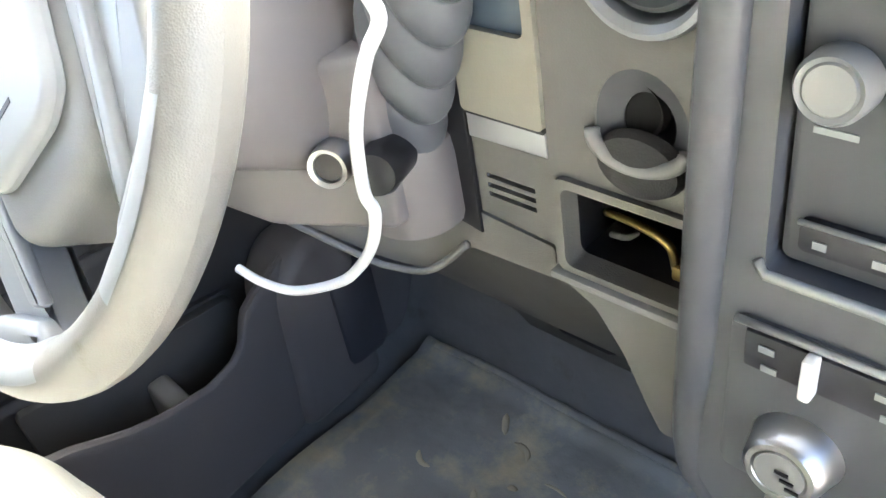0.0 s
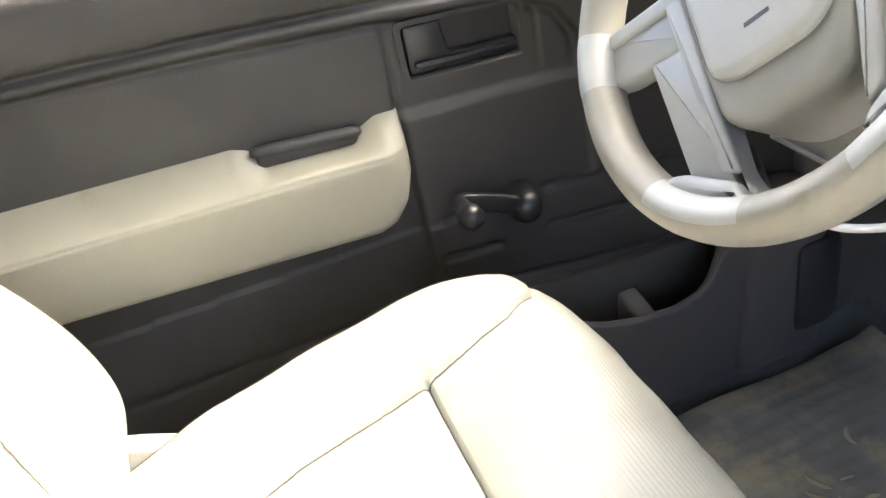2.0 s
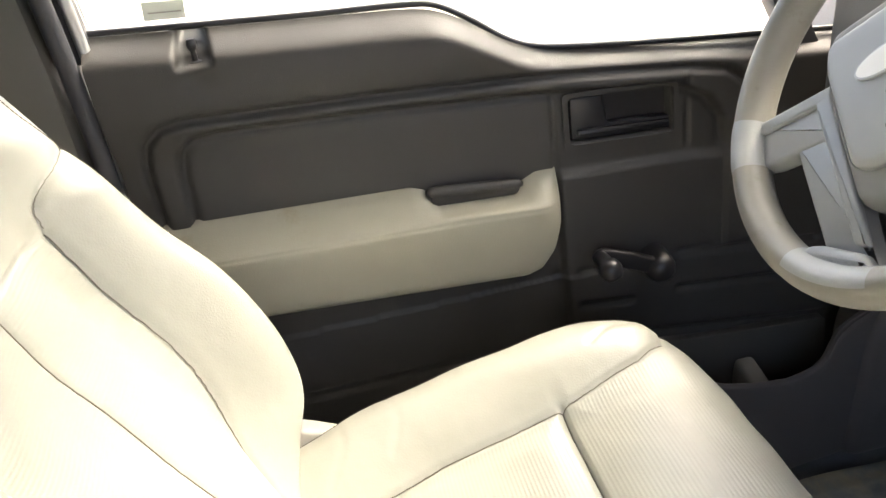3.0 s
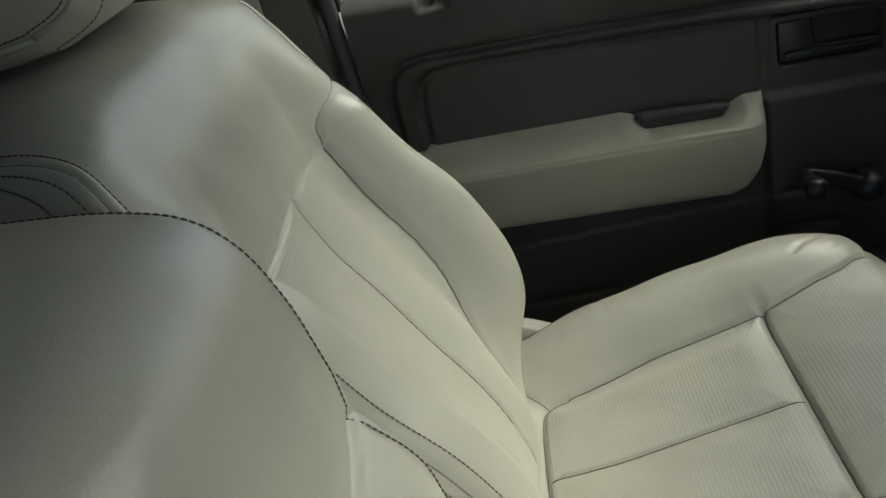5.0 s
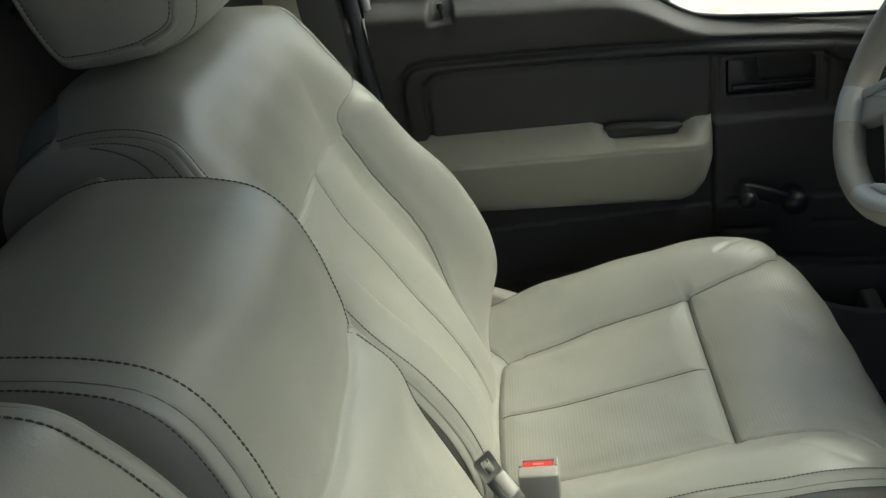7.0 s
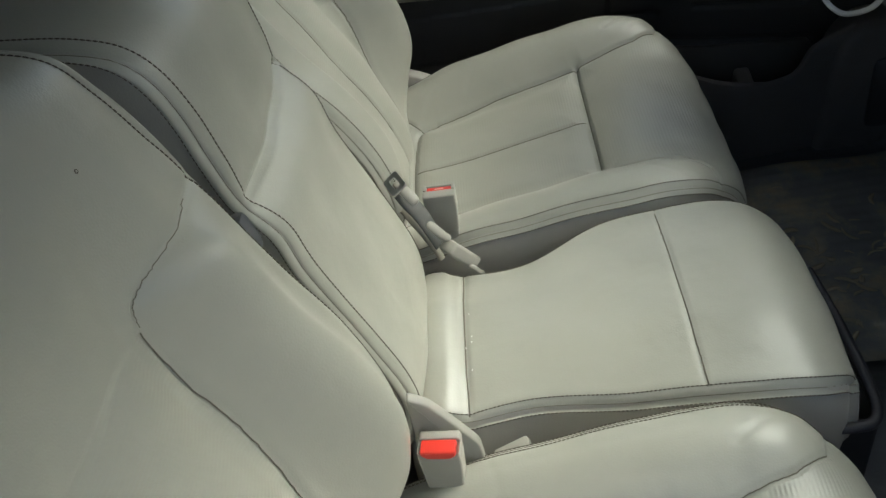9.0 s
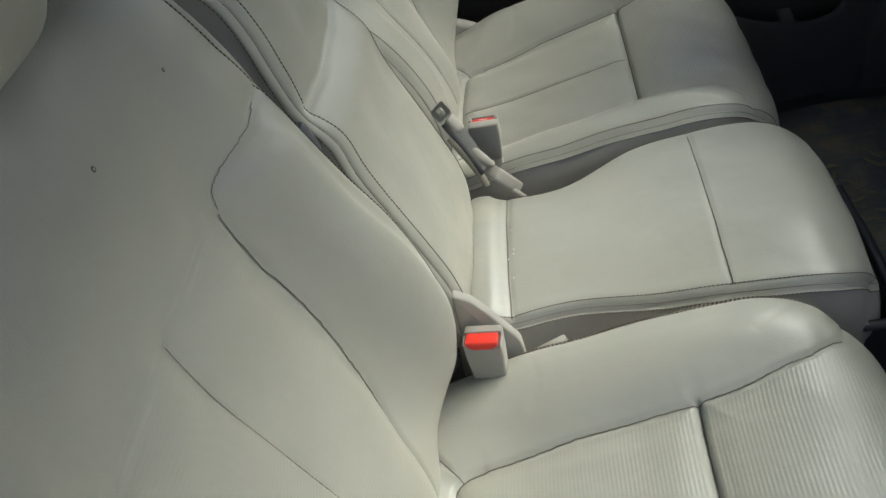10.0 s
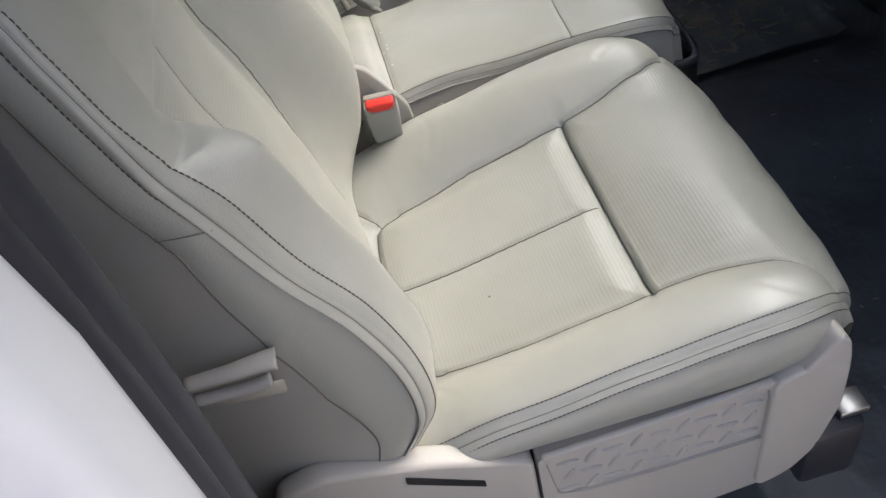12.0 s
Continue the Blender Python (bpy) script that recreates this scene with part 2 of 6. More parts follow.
def tube(name, pts, r, material, parent=None, label="", sides=8, flat=1.0):
    V, F = tube_arrays(pts, r, sides, flat)
    n = len(V)
    ends = np.array([V[:sides].mean(0), V[-sides:].mean(0)])
    k = np.arange(sides)
    caps = np.concatenate([np.stack([np.full(sides, n), (k + 1) % sides, k, k], -1), np.stack([np.full(sides, n + 1), n - sides + k, n - sides + (k + 1) % sides, n - sides + (k + 1) % sides], -1)])
    bm = bmesh.new()
    vs = [bm.verts.new(v) for v in np.concatenate([V, ends])]
    for f in F:
        bm.faces.new([vs[q] for q in f])
    for f in caps:
        bm.faces.new([vs[q] for q in dict.fromkeys(f.tolist())])
    return part(name, bm, material, parent, label, angle=0)


def dashes(name, lines, material, parent, label="", length=0.0038, gap=0.0008, r=0.00075):
    """Stitches along lines, each a short thread."""
    VV, FF, n = [], [], 0
    for pts in lines:
        P = np.asarray(pts, float)
        arc = np.r_[0, np.cumsum(np.linalg.norm(np.diff(P, axis=0), axis=1))]
        s = 0.0
        while s + length < arc[-1]:
            q = np.linspace(s, s + length, 3)
            seg = np.stack([np.interp(q, arc, P[:, k]) for k in range(3)], -1)
            V, F = tube_arrays(seg, [r * 0.5, r, r * 0.5], 5)
            VV.append(V)
            FF.append(F + n)
            n += len(V)
            s += length + gap
    return raw(name, np.concatenate(VV), np.concatenate(FF), material, parent, label)


def lathe(profile, at, axis, steps=40):
    """A turned piece: pairs of radius and height along the axis."""
    bm = bmesh.new()
    rot = Vector(axis).to_track_quat("Z", "Y").to_matrix().to_4x4()
    rings = []
    for r, h in profile:
        rings.append([bm.verts.new((r * math.cos(2 * math.pi * k / steps), r * math.sin(2 * math.pi * k / steps), h)) for k in range(steps)])
    for a, b in zip(rings, rings[1:]):
        for k in range(steps):
            bm.faces.new((a[k], a[(k + 1) % steps], b[(k + 1) % steps], b[k]))
    for ring, (r, h) in ((rings[0], profile[0]), (rings[-1], profile[-1])):
        if r < 1e-3:
            bmesh.ops.pointmerge(bm, verts=ring, merge_co=(0, 0, h))
    bm.transform(Matrix.Translation(at) @ rot)
    return bm


def smooth(x, a, b):
    t = np.clip((x - a) / (b - a), 0, 1)
    return t * t * (3 - 2 * t)


def dist_to(S, Q, line):
    """The distance of each point (S, Q) from a line of pairs."""
    L = np.asarray(line, float)
    best = np.full(S.shape, 9.0)
    for (a, b), (c, d) in zip(L, L[1:]):
        ux, uy = c - a, d - b
        k = np.clip(((S - a) * ux + (Q - b) * uy) / (ux * ux + uy * uy + 1e-12), 0, 1)
        best = np.minimum(best, np.hypot(S - a - k * ux, Q - b - k * uy))
    return best


def inside(S, Q, outline):
    L = np.asarray(outline, float)
    odd = np.zeros(S.shape, bool)
    for (a, b), (c, d) in zip(L, np.roll(L, -1, 0)):
        hit = (b > Q) != (d > Q)
        odd ^= hit & (S < (c - a) * (Q - b) / (d - b + 1e-12) + a)
    return odd


class Sweep:
    """A padded surface: a middle profile and an edge profile in (y, z), blended across the width, with sewn seams."""

    def __init__(self, middle, edge, left, right, nu, nv, blend, q, seams, live, crown=None):
        M, E = np.asarray(middle, float), np.asarray(edge, float)
        t = np.linspace(0, len(M) - 1, 1500)
        c = catmull(M, t)
        arc = np.r_[0, np.cumsum(np.linalg.norm(np.diff(c, axis=0), axis=1))]
        self.t = np.interp(np.linspace(0, arc[-1], nv), arc, t)
        self.arc = np.linspace(0, arc[-1], nv)
        m, e = catmull(M, self.t), catmull(E, self.t)
        wl, wr = catmull(left, self.t)[:, 0], catmull(right, self.t)[:, 0]
        a = np.linspace(-1, 1, nu)
        S = np.where(a[None] < 0, a[None] * wl[:, None], a[None] * wr[:, None])
        g = blend(S, a[None] + 0 * S)
        P = m[:, None] + g[..., None] * (e - m)[:, None]
        T = np.gradient(P, axis=0)
        T /= np.linalg.norm(T, axis=2)[..., None] + 1e-12
        Nn = np.stack([-T[..., 1], T[..., 0]], -1)
        Q = P[..., q]
        alive = live(self.t)[:, None] * np.ones_like(S)
        D = np.zeros_like(S)
        self.lines = []
        for line, depth, width, puff in seams:
            d = dist_to(S, Q, line) + (1 - alive) * 9
            D = np.maximum(D, depth * np.exp(-((d / width) ** 2)) + puff * np.exp(-((d / 0.02) ** 2)))
        D = -D * (1 - 0.85 * np.abs(a)[None] ** 18)
        if crown is not None:
            D += crown(S, Q, a[None] + 0 * S) * alive
        P = P + D[..., None] * Nn
        self.S, self.Q, self.a, self.alive, self.N2 = S, Q, a, alive, Nn
        self.P = np.stack([S, P[..., 0], P[..., 1]], -1)
        self.nu, self.nv, self.wl, self.wr = nu, nv, wl, wr

    def at(self, s, q):
        """The place on the sewn side at (s, q), by its nearest vertices."""
        out = []
        for x, y in zip(s, q):
            d = np.hypot(self.S - x, self.Q - y) + (1 - self.alive) * 9
            k = np.argsort(d.ravel())[:5]
            w = 1 / (d.ravel()[k] + 4e-4)
            out.append((self.P.reshape(-1, 3)[k] * w[:, None]).sum(0) / w.sum())
        return np.array(out)


def body_frame(P, cx, sign, hinge=None, lean=0.0, dy=0.0):
    """From a seat's own lateral, y, z to the cab, mirrored for the driver and leant back about the hinge."""
    V = np.array(P, float)
    if hinge:
        y, z = V[..., 1] - hinge[0], V[..., 2] - hinge[1]
        c, s = math.cos(lean), math.sin(lean)
        V[..., 1], V[..., 2] = hinge[0] + c * y - s * z, hinge[1] + s * y + c * z
    V[..., 0] = cx + sign * V[..., 0]
    V[..., 1] += dy
    return V


def grid_faces(nv, nu, flip):
    i, j = np.meshgrid(np.arange(nv - 1), np.arange(nu - 1), indexing="ij")
    F = np.stack([i * nu + j, i * nu + j + 1, (i + 1) * nu + j + 1, (i + 1) * nu + j], -1).reshape(-1, 4)
    return F[:, ::-1] if flip else F


def grid_normals(V, flip):
    n = np.cross(np.gradient(V, axis=1), np.gradient(V, axis=0))
    n /= np.linalg.norm(n, axis=2)[..., None] + 1e-12
    return -n if flip else n


def sewn(sweep, to_cab, flip, regions, parent):
    """Cuts the padded surface along its seams into panels: (name, material, label, test on face S, Q, alive)."""
    V = to_cab(sweep.P)
    Nn = grid_normals(V, flip)
    F = grid_faces(sweep.nv, sweep.nu, flip)
    uv = np.stack([sweep.S, np.broadcast_to(sweep.arc[:, None], sweep.S.shape)], -1).reshape(-1, 2)
    fs, fq, fa = (x.ravel()[F].mean(1) for x in (sweep.S, sweep.Q, sweep.alive))
    left = np.ones(len(F), bool)
    for name, material, label, test in regions:
        pick = left & test(fs, fq, fa)
        left &= ~pick
        if not pick.any():
            continue
        used, back = np.unique(F[pick], return_inverse=True)
        raw(name, V.reshape(-1, 3)[used], back.reshape(-1, 4), material, parent, label, Nn.reshape(-1, 3)[used], uv[used])
    return V


def side_fill(name, front, back, bulge, material, parent, label="", flip=False, rows=14):
    """A side panel between two edge lines in the cab."""
    k = np.linspace(0, 1, rows)
    A, B = np.asarray(front), np.asarray(back)
    V = A[:, None] * (1 - k)[None, :, None] + B[:, None] * k[None, :, None]
    V[..., 0] += bulge * (np.sin(np.pi * k) ** 0.7)[None]
    return raw(name, V.reshape(-1, 3), grid_faces(len(A), rows, flip), material, parent, label)

TINT, _, tb_ = node_mat("tinted_glass", (0.04, 0.045, 0.04), 0.05)
tb_.inputs["Transmission Weight"].default_value = 1.0
tb_.inputs["IOR"].default_value = 1.05
BLOCKER = surface("blocker_grey", (0.32, 0.31, 0.29), 0.9, grain=0.01, bump=0.4, mottle=0.2, patch=0.5)
KNOB = surface("grey_knob_plastic", (0.22, 0.22, 0.21), 0.38, grain=0.001, bump=0.05, mottle=0.05)


def plate(outline, holes, axis, lo, hi, bevel=0.0):
    """A flat piece with openings cut through it."""
    bm = bmesh.new()

    def at(p, h):
        return {"x": (h, p[0], p[1]), "y": (p[0], h, p[1]), "z": (p[0], p[1], h)}[axis]

    edges = []
    for loop in (outline, *holes):
        vs = [bm.verts.new(at(p, lo)) for p in loop]
        edges += [bm.edges.new((vs[i], vs[(i + 1) % len(vs)])) for i in range(len(vs))]
    made = bmesh.ops.triangle_fill(bm, edges=edges, use_beauty=True)
    faces = [f for f in made["geom"] if isinstance(f, bmesh.types.BMFace)]
    ext = bmesh.ops.extrude_face_region(bm, geom=faces)
    shift = Vector(at((0, 0), hi)) - Vector(at((0, 0), lo))
    bmesh.ops.translate(bm, vec=shift, verts=[v for v in ext["geom"] if isinstance(v, bmesh.types.BMVert)])
    return bm


def ring(cx, cz, rx, rz, n=40):
    return [(cx + rx * math.cos(2 * math.pi * k / n), cz + rz * math.sin(2 * math.pi * k / n)) for k in range(n)]


def rect(x0, z0, x1, z1, r=0.006):
    return rounded([(x0, z0), (x1, z0), (x1, z1), (x0, z1)], r)


def structure(ob, label, category="structure"):
    return tagged(ob, label, category, kind="structure")


# ---- the cab ----
gx, gy = np.meshgrid(np.linspace(-1, 1, 60), np.linspace(-1, 1, 60))
warp = lambda v: np.sign(v) * (abs(v) * 6 + 394 * abs(v) ** 5)
GV = np.stack([warp(gx), warp(gy), -0.62 + 0.015 * np.sin(gx * 37 + gy * 11) * np.cos(gy * 29)], -1)
structure(raw("ground", GV.reshape(-1, 3), grid_faces(60, 60, False), SAND), "pale sandy yard outside the truck", "ground")

# floor pan: a low tunnel along the middle, rising to the toe board
fx, fy = np.meshgrid(np.linspace(-0.80, 0.80, 120), np.linspace(-0.55, 1.30, 150))
fz = 0.075 * np.exp(-((fx / 0.15) ** 4)) + 0.42 * smooth(fy, 1.04, 1.32) + 0.12 * smooth(fy, 1.02, 1.12) + 0.003 * np.sin(fx * 41) * np.sin(fy * 37)
fz += 0.03 * smooth(np.abs(fx), 0.72, 0.80)
FV = np.stack([fx, fy, fz], -1)
structure(raw("floor", FV.reshape(-1, 3), grid_faces(150, 120, False), RUBBER), "black ribbed rubber cab floor with pale dust", "floor")
structure(part("underbody", box((1.66, 1.95, 0.06), (0, 0.38, -0.035), 0.01), SEAL), "black steel underside of the cab floor", "underbody")
structure(part("firewall", box((1.66, 0.04, 0.95), (0, 1.34, 0.45), 0.01), DARKTRIM), "dark padded firewall behind the pedals", "wall")

for sx, nm in ((-1, "left"), (1, "right")):
    # pillar trims, roof rail and the painted shell outside them
    structure(part("pillar_front", box((0.06, 0.10, 0.85), (sx * 0.80, 0.86, 1.04), 0.02, (56, 0, 0)), PILLAR), "grey plastic windscreen pillar trim", "pillar")
    structure(part("roof_rail", box((0.08, 1.15, 0.07), (sx * 0.74, 0.05, 1.33), 0.02), LINER), "grey roof rail above the door", "rail")
    structure(part("door_sill", box((0.12, 1.15, 0.10), (sx * 0.84, 0.42, -0.01), 0.02), TRIM_LOW), "charcoal plastic door sill plate", "sill")
structure(part("roof", box((1.62, 1.35, 0.04), (0, 0.0, 1.38), 0.01), LINER), "grey fabric headliner", "ceiling")
structure(part("windscreen_header", box((1.50, 0.08, 0.06), (0, 0.62, 1.35), 0.02), LINER), "grey headliner edge over the windscreen", "trim")
structure(part("rear_wall_lower", box((1.66, 0.06, 0.98), (0, -0.56, 0.45), 0.01), DARKTRIM), "dark carpeted rear wall of the cab", "wall")
structure(part("rear_wall_upper", box((1.66, 0.06, 0.14), (0, -0.56, 1.32), 0.01), DARKTRIM), "dark trim above the rear window", "wall")
for sx in (-1, 1):
    structure(part("rear_corner", box((0.20, 0.06, 0.40), (sx * 0.72, -0.56, 1.10), 0.02), DARKTRIM), "dark rear corner trim", "wall")
# the dark tint is added to hold back light from the rear
pane = part("rear_window", box((1.26, 0.005, 0.36), (0, -0.56, 1.10), 0.001), TINT)
structure(pane, "rear window glass with a dark tint added to cut light from behind", "window")
screen = part("windscreen", box((1.5, 0.006, 0.95), (0, 0.97, 1.10), 0.001, (58, 0, 0)), GLASS)
screen.visible_shadow = False
structure(screen, "clear laminated windscreen glass", "window")

# left rear pillar with its belt and the rubber seal of the door opening
structure(part("pillar_left", slab([(-0.52, 0.02), (-0.125, 0.02), (-0.125, 0.80), (-0.155, 1.36), (-0.52, 1.36)], "x", -0.86, -0.80, 0.012), PILLAR), "dark grey rear pillar trim beside the driver seat", "pillar")
structure(tube("door_seal", curve_pts([(-0.815, -0.112, 0.05), (-0.815, -0.108, 0.5), (-0.815, -0.11, 0.8), (-0.80, -0.125, 1.05), (-0.78, -0.14, 1.30)], 40), 0.011, SEAL, sides=10), "black rubber seal along the driver door opening", "seal")
structure(tube("door_seal", curve_pts([(-0.835, -0.093, 0.05), (-0.835, -0.090, 0.5), (-0.835, -0.092, 0.8), (-0.82, -0.105, 1.05), (-0.80, -0.12, 1.30)], 40), 0.007, CHROME, sides=8), "pale painted flange beside the door seal", "seal")
bl = thing("seat_belt", (-0.79, -0.21, 0.4), "beige seat belt webbing hanging down the rear pillar", "seat belt")
part("webbing", slab([(-0.235, 0.35), (-0.185, 0.35), (-0.185, 1.22), (-0.235, 1.22)], "x", -0.792, -0.789, 0.001), WEB, bl)
part("belt_anchor", box((0.03, 0.07, 0.09), (-0.785, -0.21, 1.20), 0.01), BUCKLE, bl)

# right rear pillar, its seal and the white body side beside the open door
structure(part("pillar_right", slab([(-0.52, 0.02), (-0.115, 0.02), (-0.095, 0.80), (-0.12, 1.36), (-0.52, 1.36)], "x", 0.735, 0.79, 0.012), PILLAR), "olive grey rear pillar trim beside the passenger seat", "pillar")
structure(tube("door_seal", curve_pts([(0.795, -0.080, 0.05), (0.795, -0.074, 0.5), (0.795, -0.067, 0.8), (0.785, -0.08, 1.05), (0.77, -0.10, 1.30)], 40), 0.019, SEAL, sides=12), "thick black rubber seal of the passenger door opening", "seal")
structure(tube("door_seal", curve_pts([(0.822, -0.074, 0.05), (0.822, -0.068, 0.5), (0.822, -0.061, 0.8), (0.812, -0.076, 1.05), (0.80, -0.10, 1.30)], 40), 0.012, SEAL, sides=12), "outer black lip of the passenger door seal", "seal")
structure(part("body_side_right", slab([(-1.2, -0.15), (-0.054, -0.15), (-0.050, 0.5), (-0.046, 0.72), (-0.043, 0.86), (-0.06, 1.05), (-0.10, 1.40), (-1.2, 1.40)], "x", 0.835, 0.90, 0.016, 4), PAINT), "white painted body side of the truck", "body")
structure(part("body_side_left", slab([(-1.2, -0.15), (-0.10, -0.15), (-0.10, 0.80), (-0.13, 1.40), (-1.2, 1.40)], "x", -0.95, -0.87, 0.02, 4), PAINT), "white painted body side of the truck", "body")
structure(part("roof_skin", box((1.74, 1.45, 0.03), (0, 0.0, 1.425), 0.012), PAINT), "white painted roof skin", "roof")
structure(part("bonnet", box((1.70, 1.3, 0.05), (0, 2.05, 0.72), 0.02, (-4, 0, 0)), PAINT), "white painted bonnet ahead of the windscreen", "bonnet")


# the passenger door stands wide open, ahead of the opening
pd = thing("door_2", (0.90, 1.0, 0.3), "wide open passenger door, white outside and dark grey inside", "door", kind="structure")
for nm, mat, x0, x1, top in (("door_shell", PAINT, 0.045, 0.10, 0.70), ("door_panel", TRIM, 0.0, 0.043, 0.74)):
    bm = slab(rounded([(0.0, 0.0), (-1.05, 0.0), (-1.05, top + 0.05), (-0.6, top), (0.0, top - 0.08)], 0.04), "x", x0, x1, 0.01, 2)
    bm.transform(Matrix.Translation((0.90, 1.0, 0.02)) @ pose(0, 0, 0, 0, 0, 68))
    part(nm, bm, mat, pd)
bm = plate([(0.0, 0.66), (-1.05, 0.76), (-1.08, 1.30), (-0.55, 1.33)], [[(-0.10, 0.70), (-1.0, 0.78), (-1.02, 1.26), (-0.57, 1.29)]], "x", 0.03, 0.06)
bm.transform(Matrix.Translation((0.90, 1.0, 0.02)) @ pose(0, 0, 0, 0, 0, 68))
part("window_frame", bm, SEAL, pd)
# unseen wall, added to keep low sky light out of the windscreen
structure(part("sky_blocker_wall", box((5.8, 0.2, 3.2), (-1.6, 3.1, 1.0), 0.02), BLOCKER), "unseen grey wall added ahead of the truck to block sky light", "wall")


# ---- seats ----
BACK_MID = [(-0.20, 0.30), (-0.24, 0.50), (-0.28, 0.70), (-0.305, 0.84), (-0.29, 0.905), (-0.235, 0.935), (-0.158, 0.932), (-0.106, 0.905), (-0.086, 0.86), (-0.080, 0.82), (-0.080, 0.78), (-0.077, 0.728), (-0.066, 0.665), (-0.044, 0.60), (-0.016, 0.52), (0.006, 0.45), (0.018, 0.40), (0.02, 0.34), (0.0, 0.28)]
BACK_EDGE = [(-0.18, 0.30), (-0.22, 0.50), (-0.26, 0.70), (-0.285, 0.83), (-0.27, 0.888), (-0.215, 0.917), (-0.145, 0.916), (-0.095, 0.897), (-0.075, 0.86), (-0.060, 0.82), (-0.047, 0.78), (-0.026, 0.728), (0.0, 0.665), (0.033, 0.60), (0.057, 0.52), (0.059, 0.45), (0.040, 0.40), (0.012, 0.34), (-0.01, 0.28)]
BACK_W = [0.23, 0.235, 0.235, 0.225, 0.21, 0.20, 0.205, 0.218, 0.230, 0.237, 0.241, 0.241, 0.242, 0.243, 0.243, 0.242, 0.238, 0.228, 0.215]
CUSH_MID = [(-0.06, 0.24), (-0.05, 0.31), (0.0, 0.335), (0.05, 0.337), (0.12, 0.345), (0.2, 0.362), (0.3, 0.384), (0.34, 0.393), (0.39, 0.403), (0.437, 0.405), (0.478, 0.394), (0.505, 0.365), (0.515, 0.32), (0.512, 0.26), (0.50, 0.20)]
CUSH_EDGE = [(-0.06, 0.24), (-0.05, 0.31), (0.0, 0.345), (0.05, 0.365), (0.12, 0.388), (0.2, 0.405), (0.3, 0.424), (0.34, 0.429), (0.39, 0.431), (0.437, 0.423), (0.466, 0.40), (0.490, 0.365), (0.501, 0.32), (0.498, 0.26), (0.49, 0.20)]
CUSH_W = [0.20, 0.22, 0.228, 0.235, 0.240, 0.243, 0.245, 0.246, 0.244, 0.236, 0.222, 0.206, 0.197, 0.19, 0.185]


def both(line):
    return [line, [(-s, q) for s, q in line]]


def welt(a, run, b, parent):
    """The raised double seam along an edge: two soft rolls with a seam line between them, from one stitch row to the other."""
    a, run, b = (np.asarray(p, float) for p in (a, run, b))
    away = run - (a + b) / 2
    span = np.ones(15) / 15
    away = np.stack([np.convolve(np.pad(away[:, j], 7, 'edge'), span, 'valid') for j in range(3)], -1)
    away /= np.linalg.norm(away, axis=1)[:, None] + 1e-9
    u = np.linspace(-1, 1, 17)
    base = a[:, None] * (u * (u - 1) / 2)[None, :, None] + run[:, None] * (1 - u * u)[None, :, None] + b[:, None] * (u * (u + 1) / 2)[None, :, None]
    lift = 0.0024 * np.abs(np.sin(np.pi * u)) ** 0.7 + 0.0002
    fade = np.minimum(1, np.minimum(np.arange(len(run)), np.arange(len(run))[::-1]) / (0.08 * len(run)))
    V = base + away[:, None] * (lift[None, :] * fade[:, None])[..., None]
    raw("seam_roll", V.reshape(-1, 3), grid_faces(len(run), 17, False), LEATHER, parent)
    tube("seam_thread", run[::2] + away[::2] * 0.0004, 0.0004, SEAMLINE, parent, sides=5)


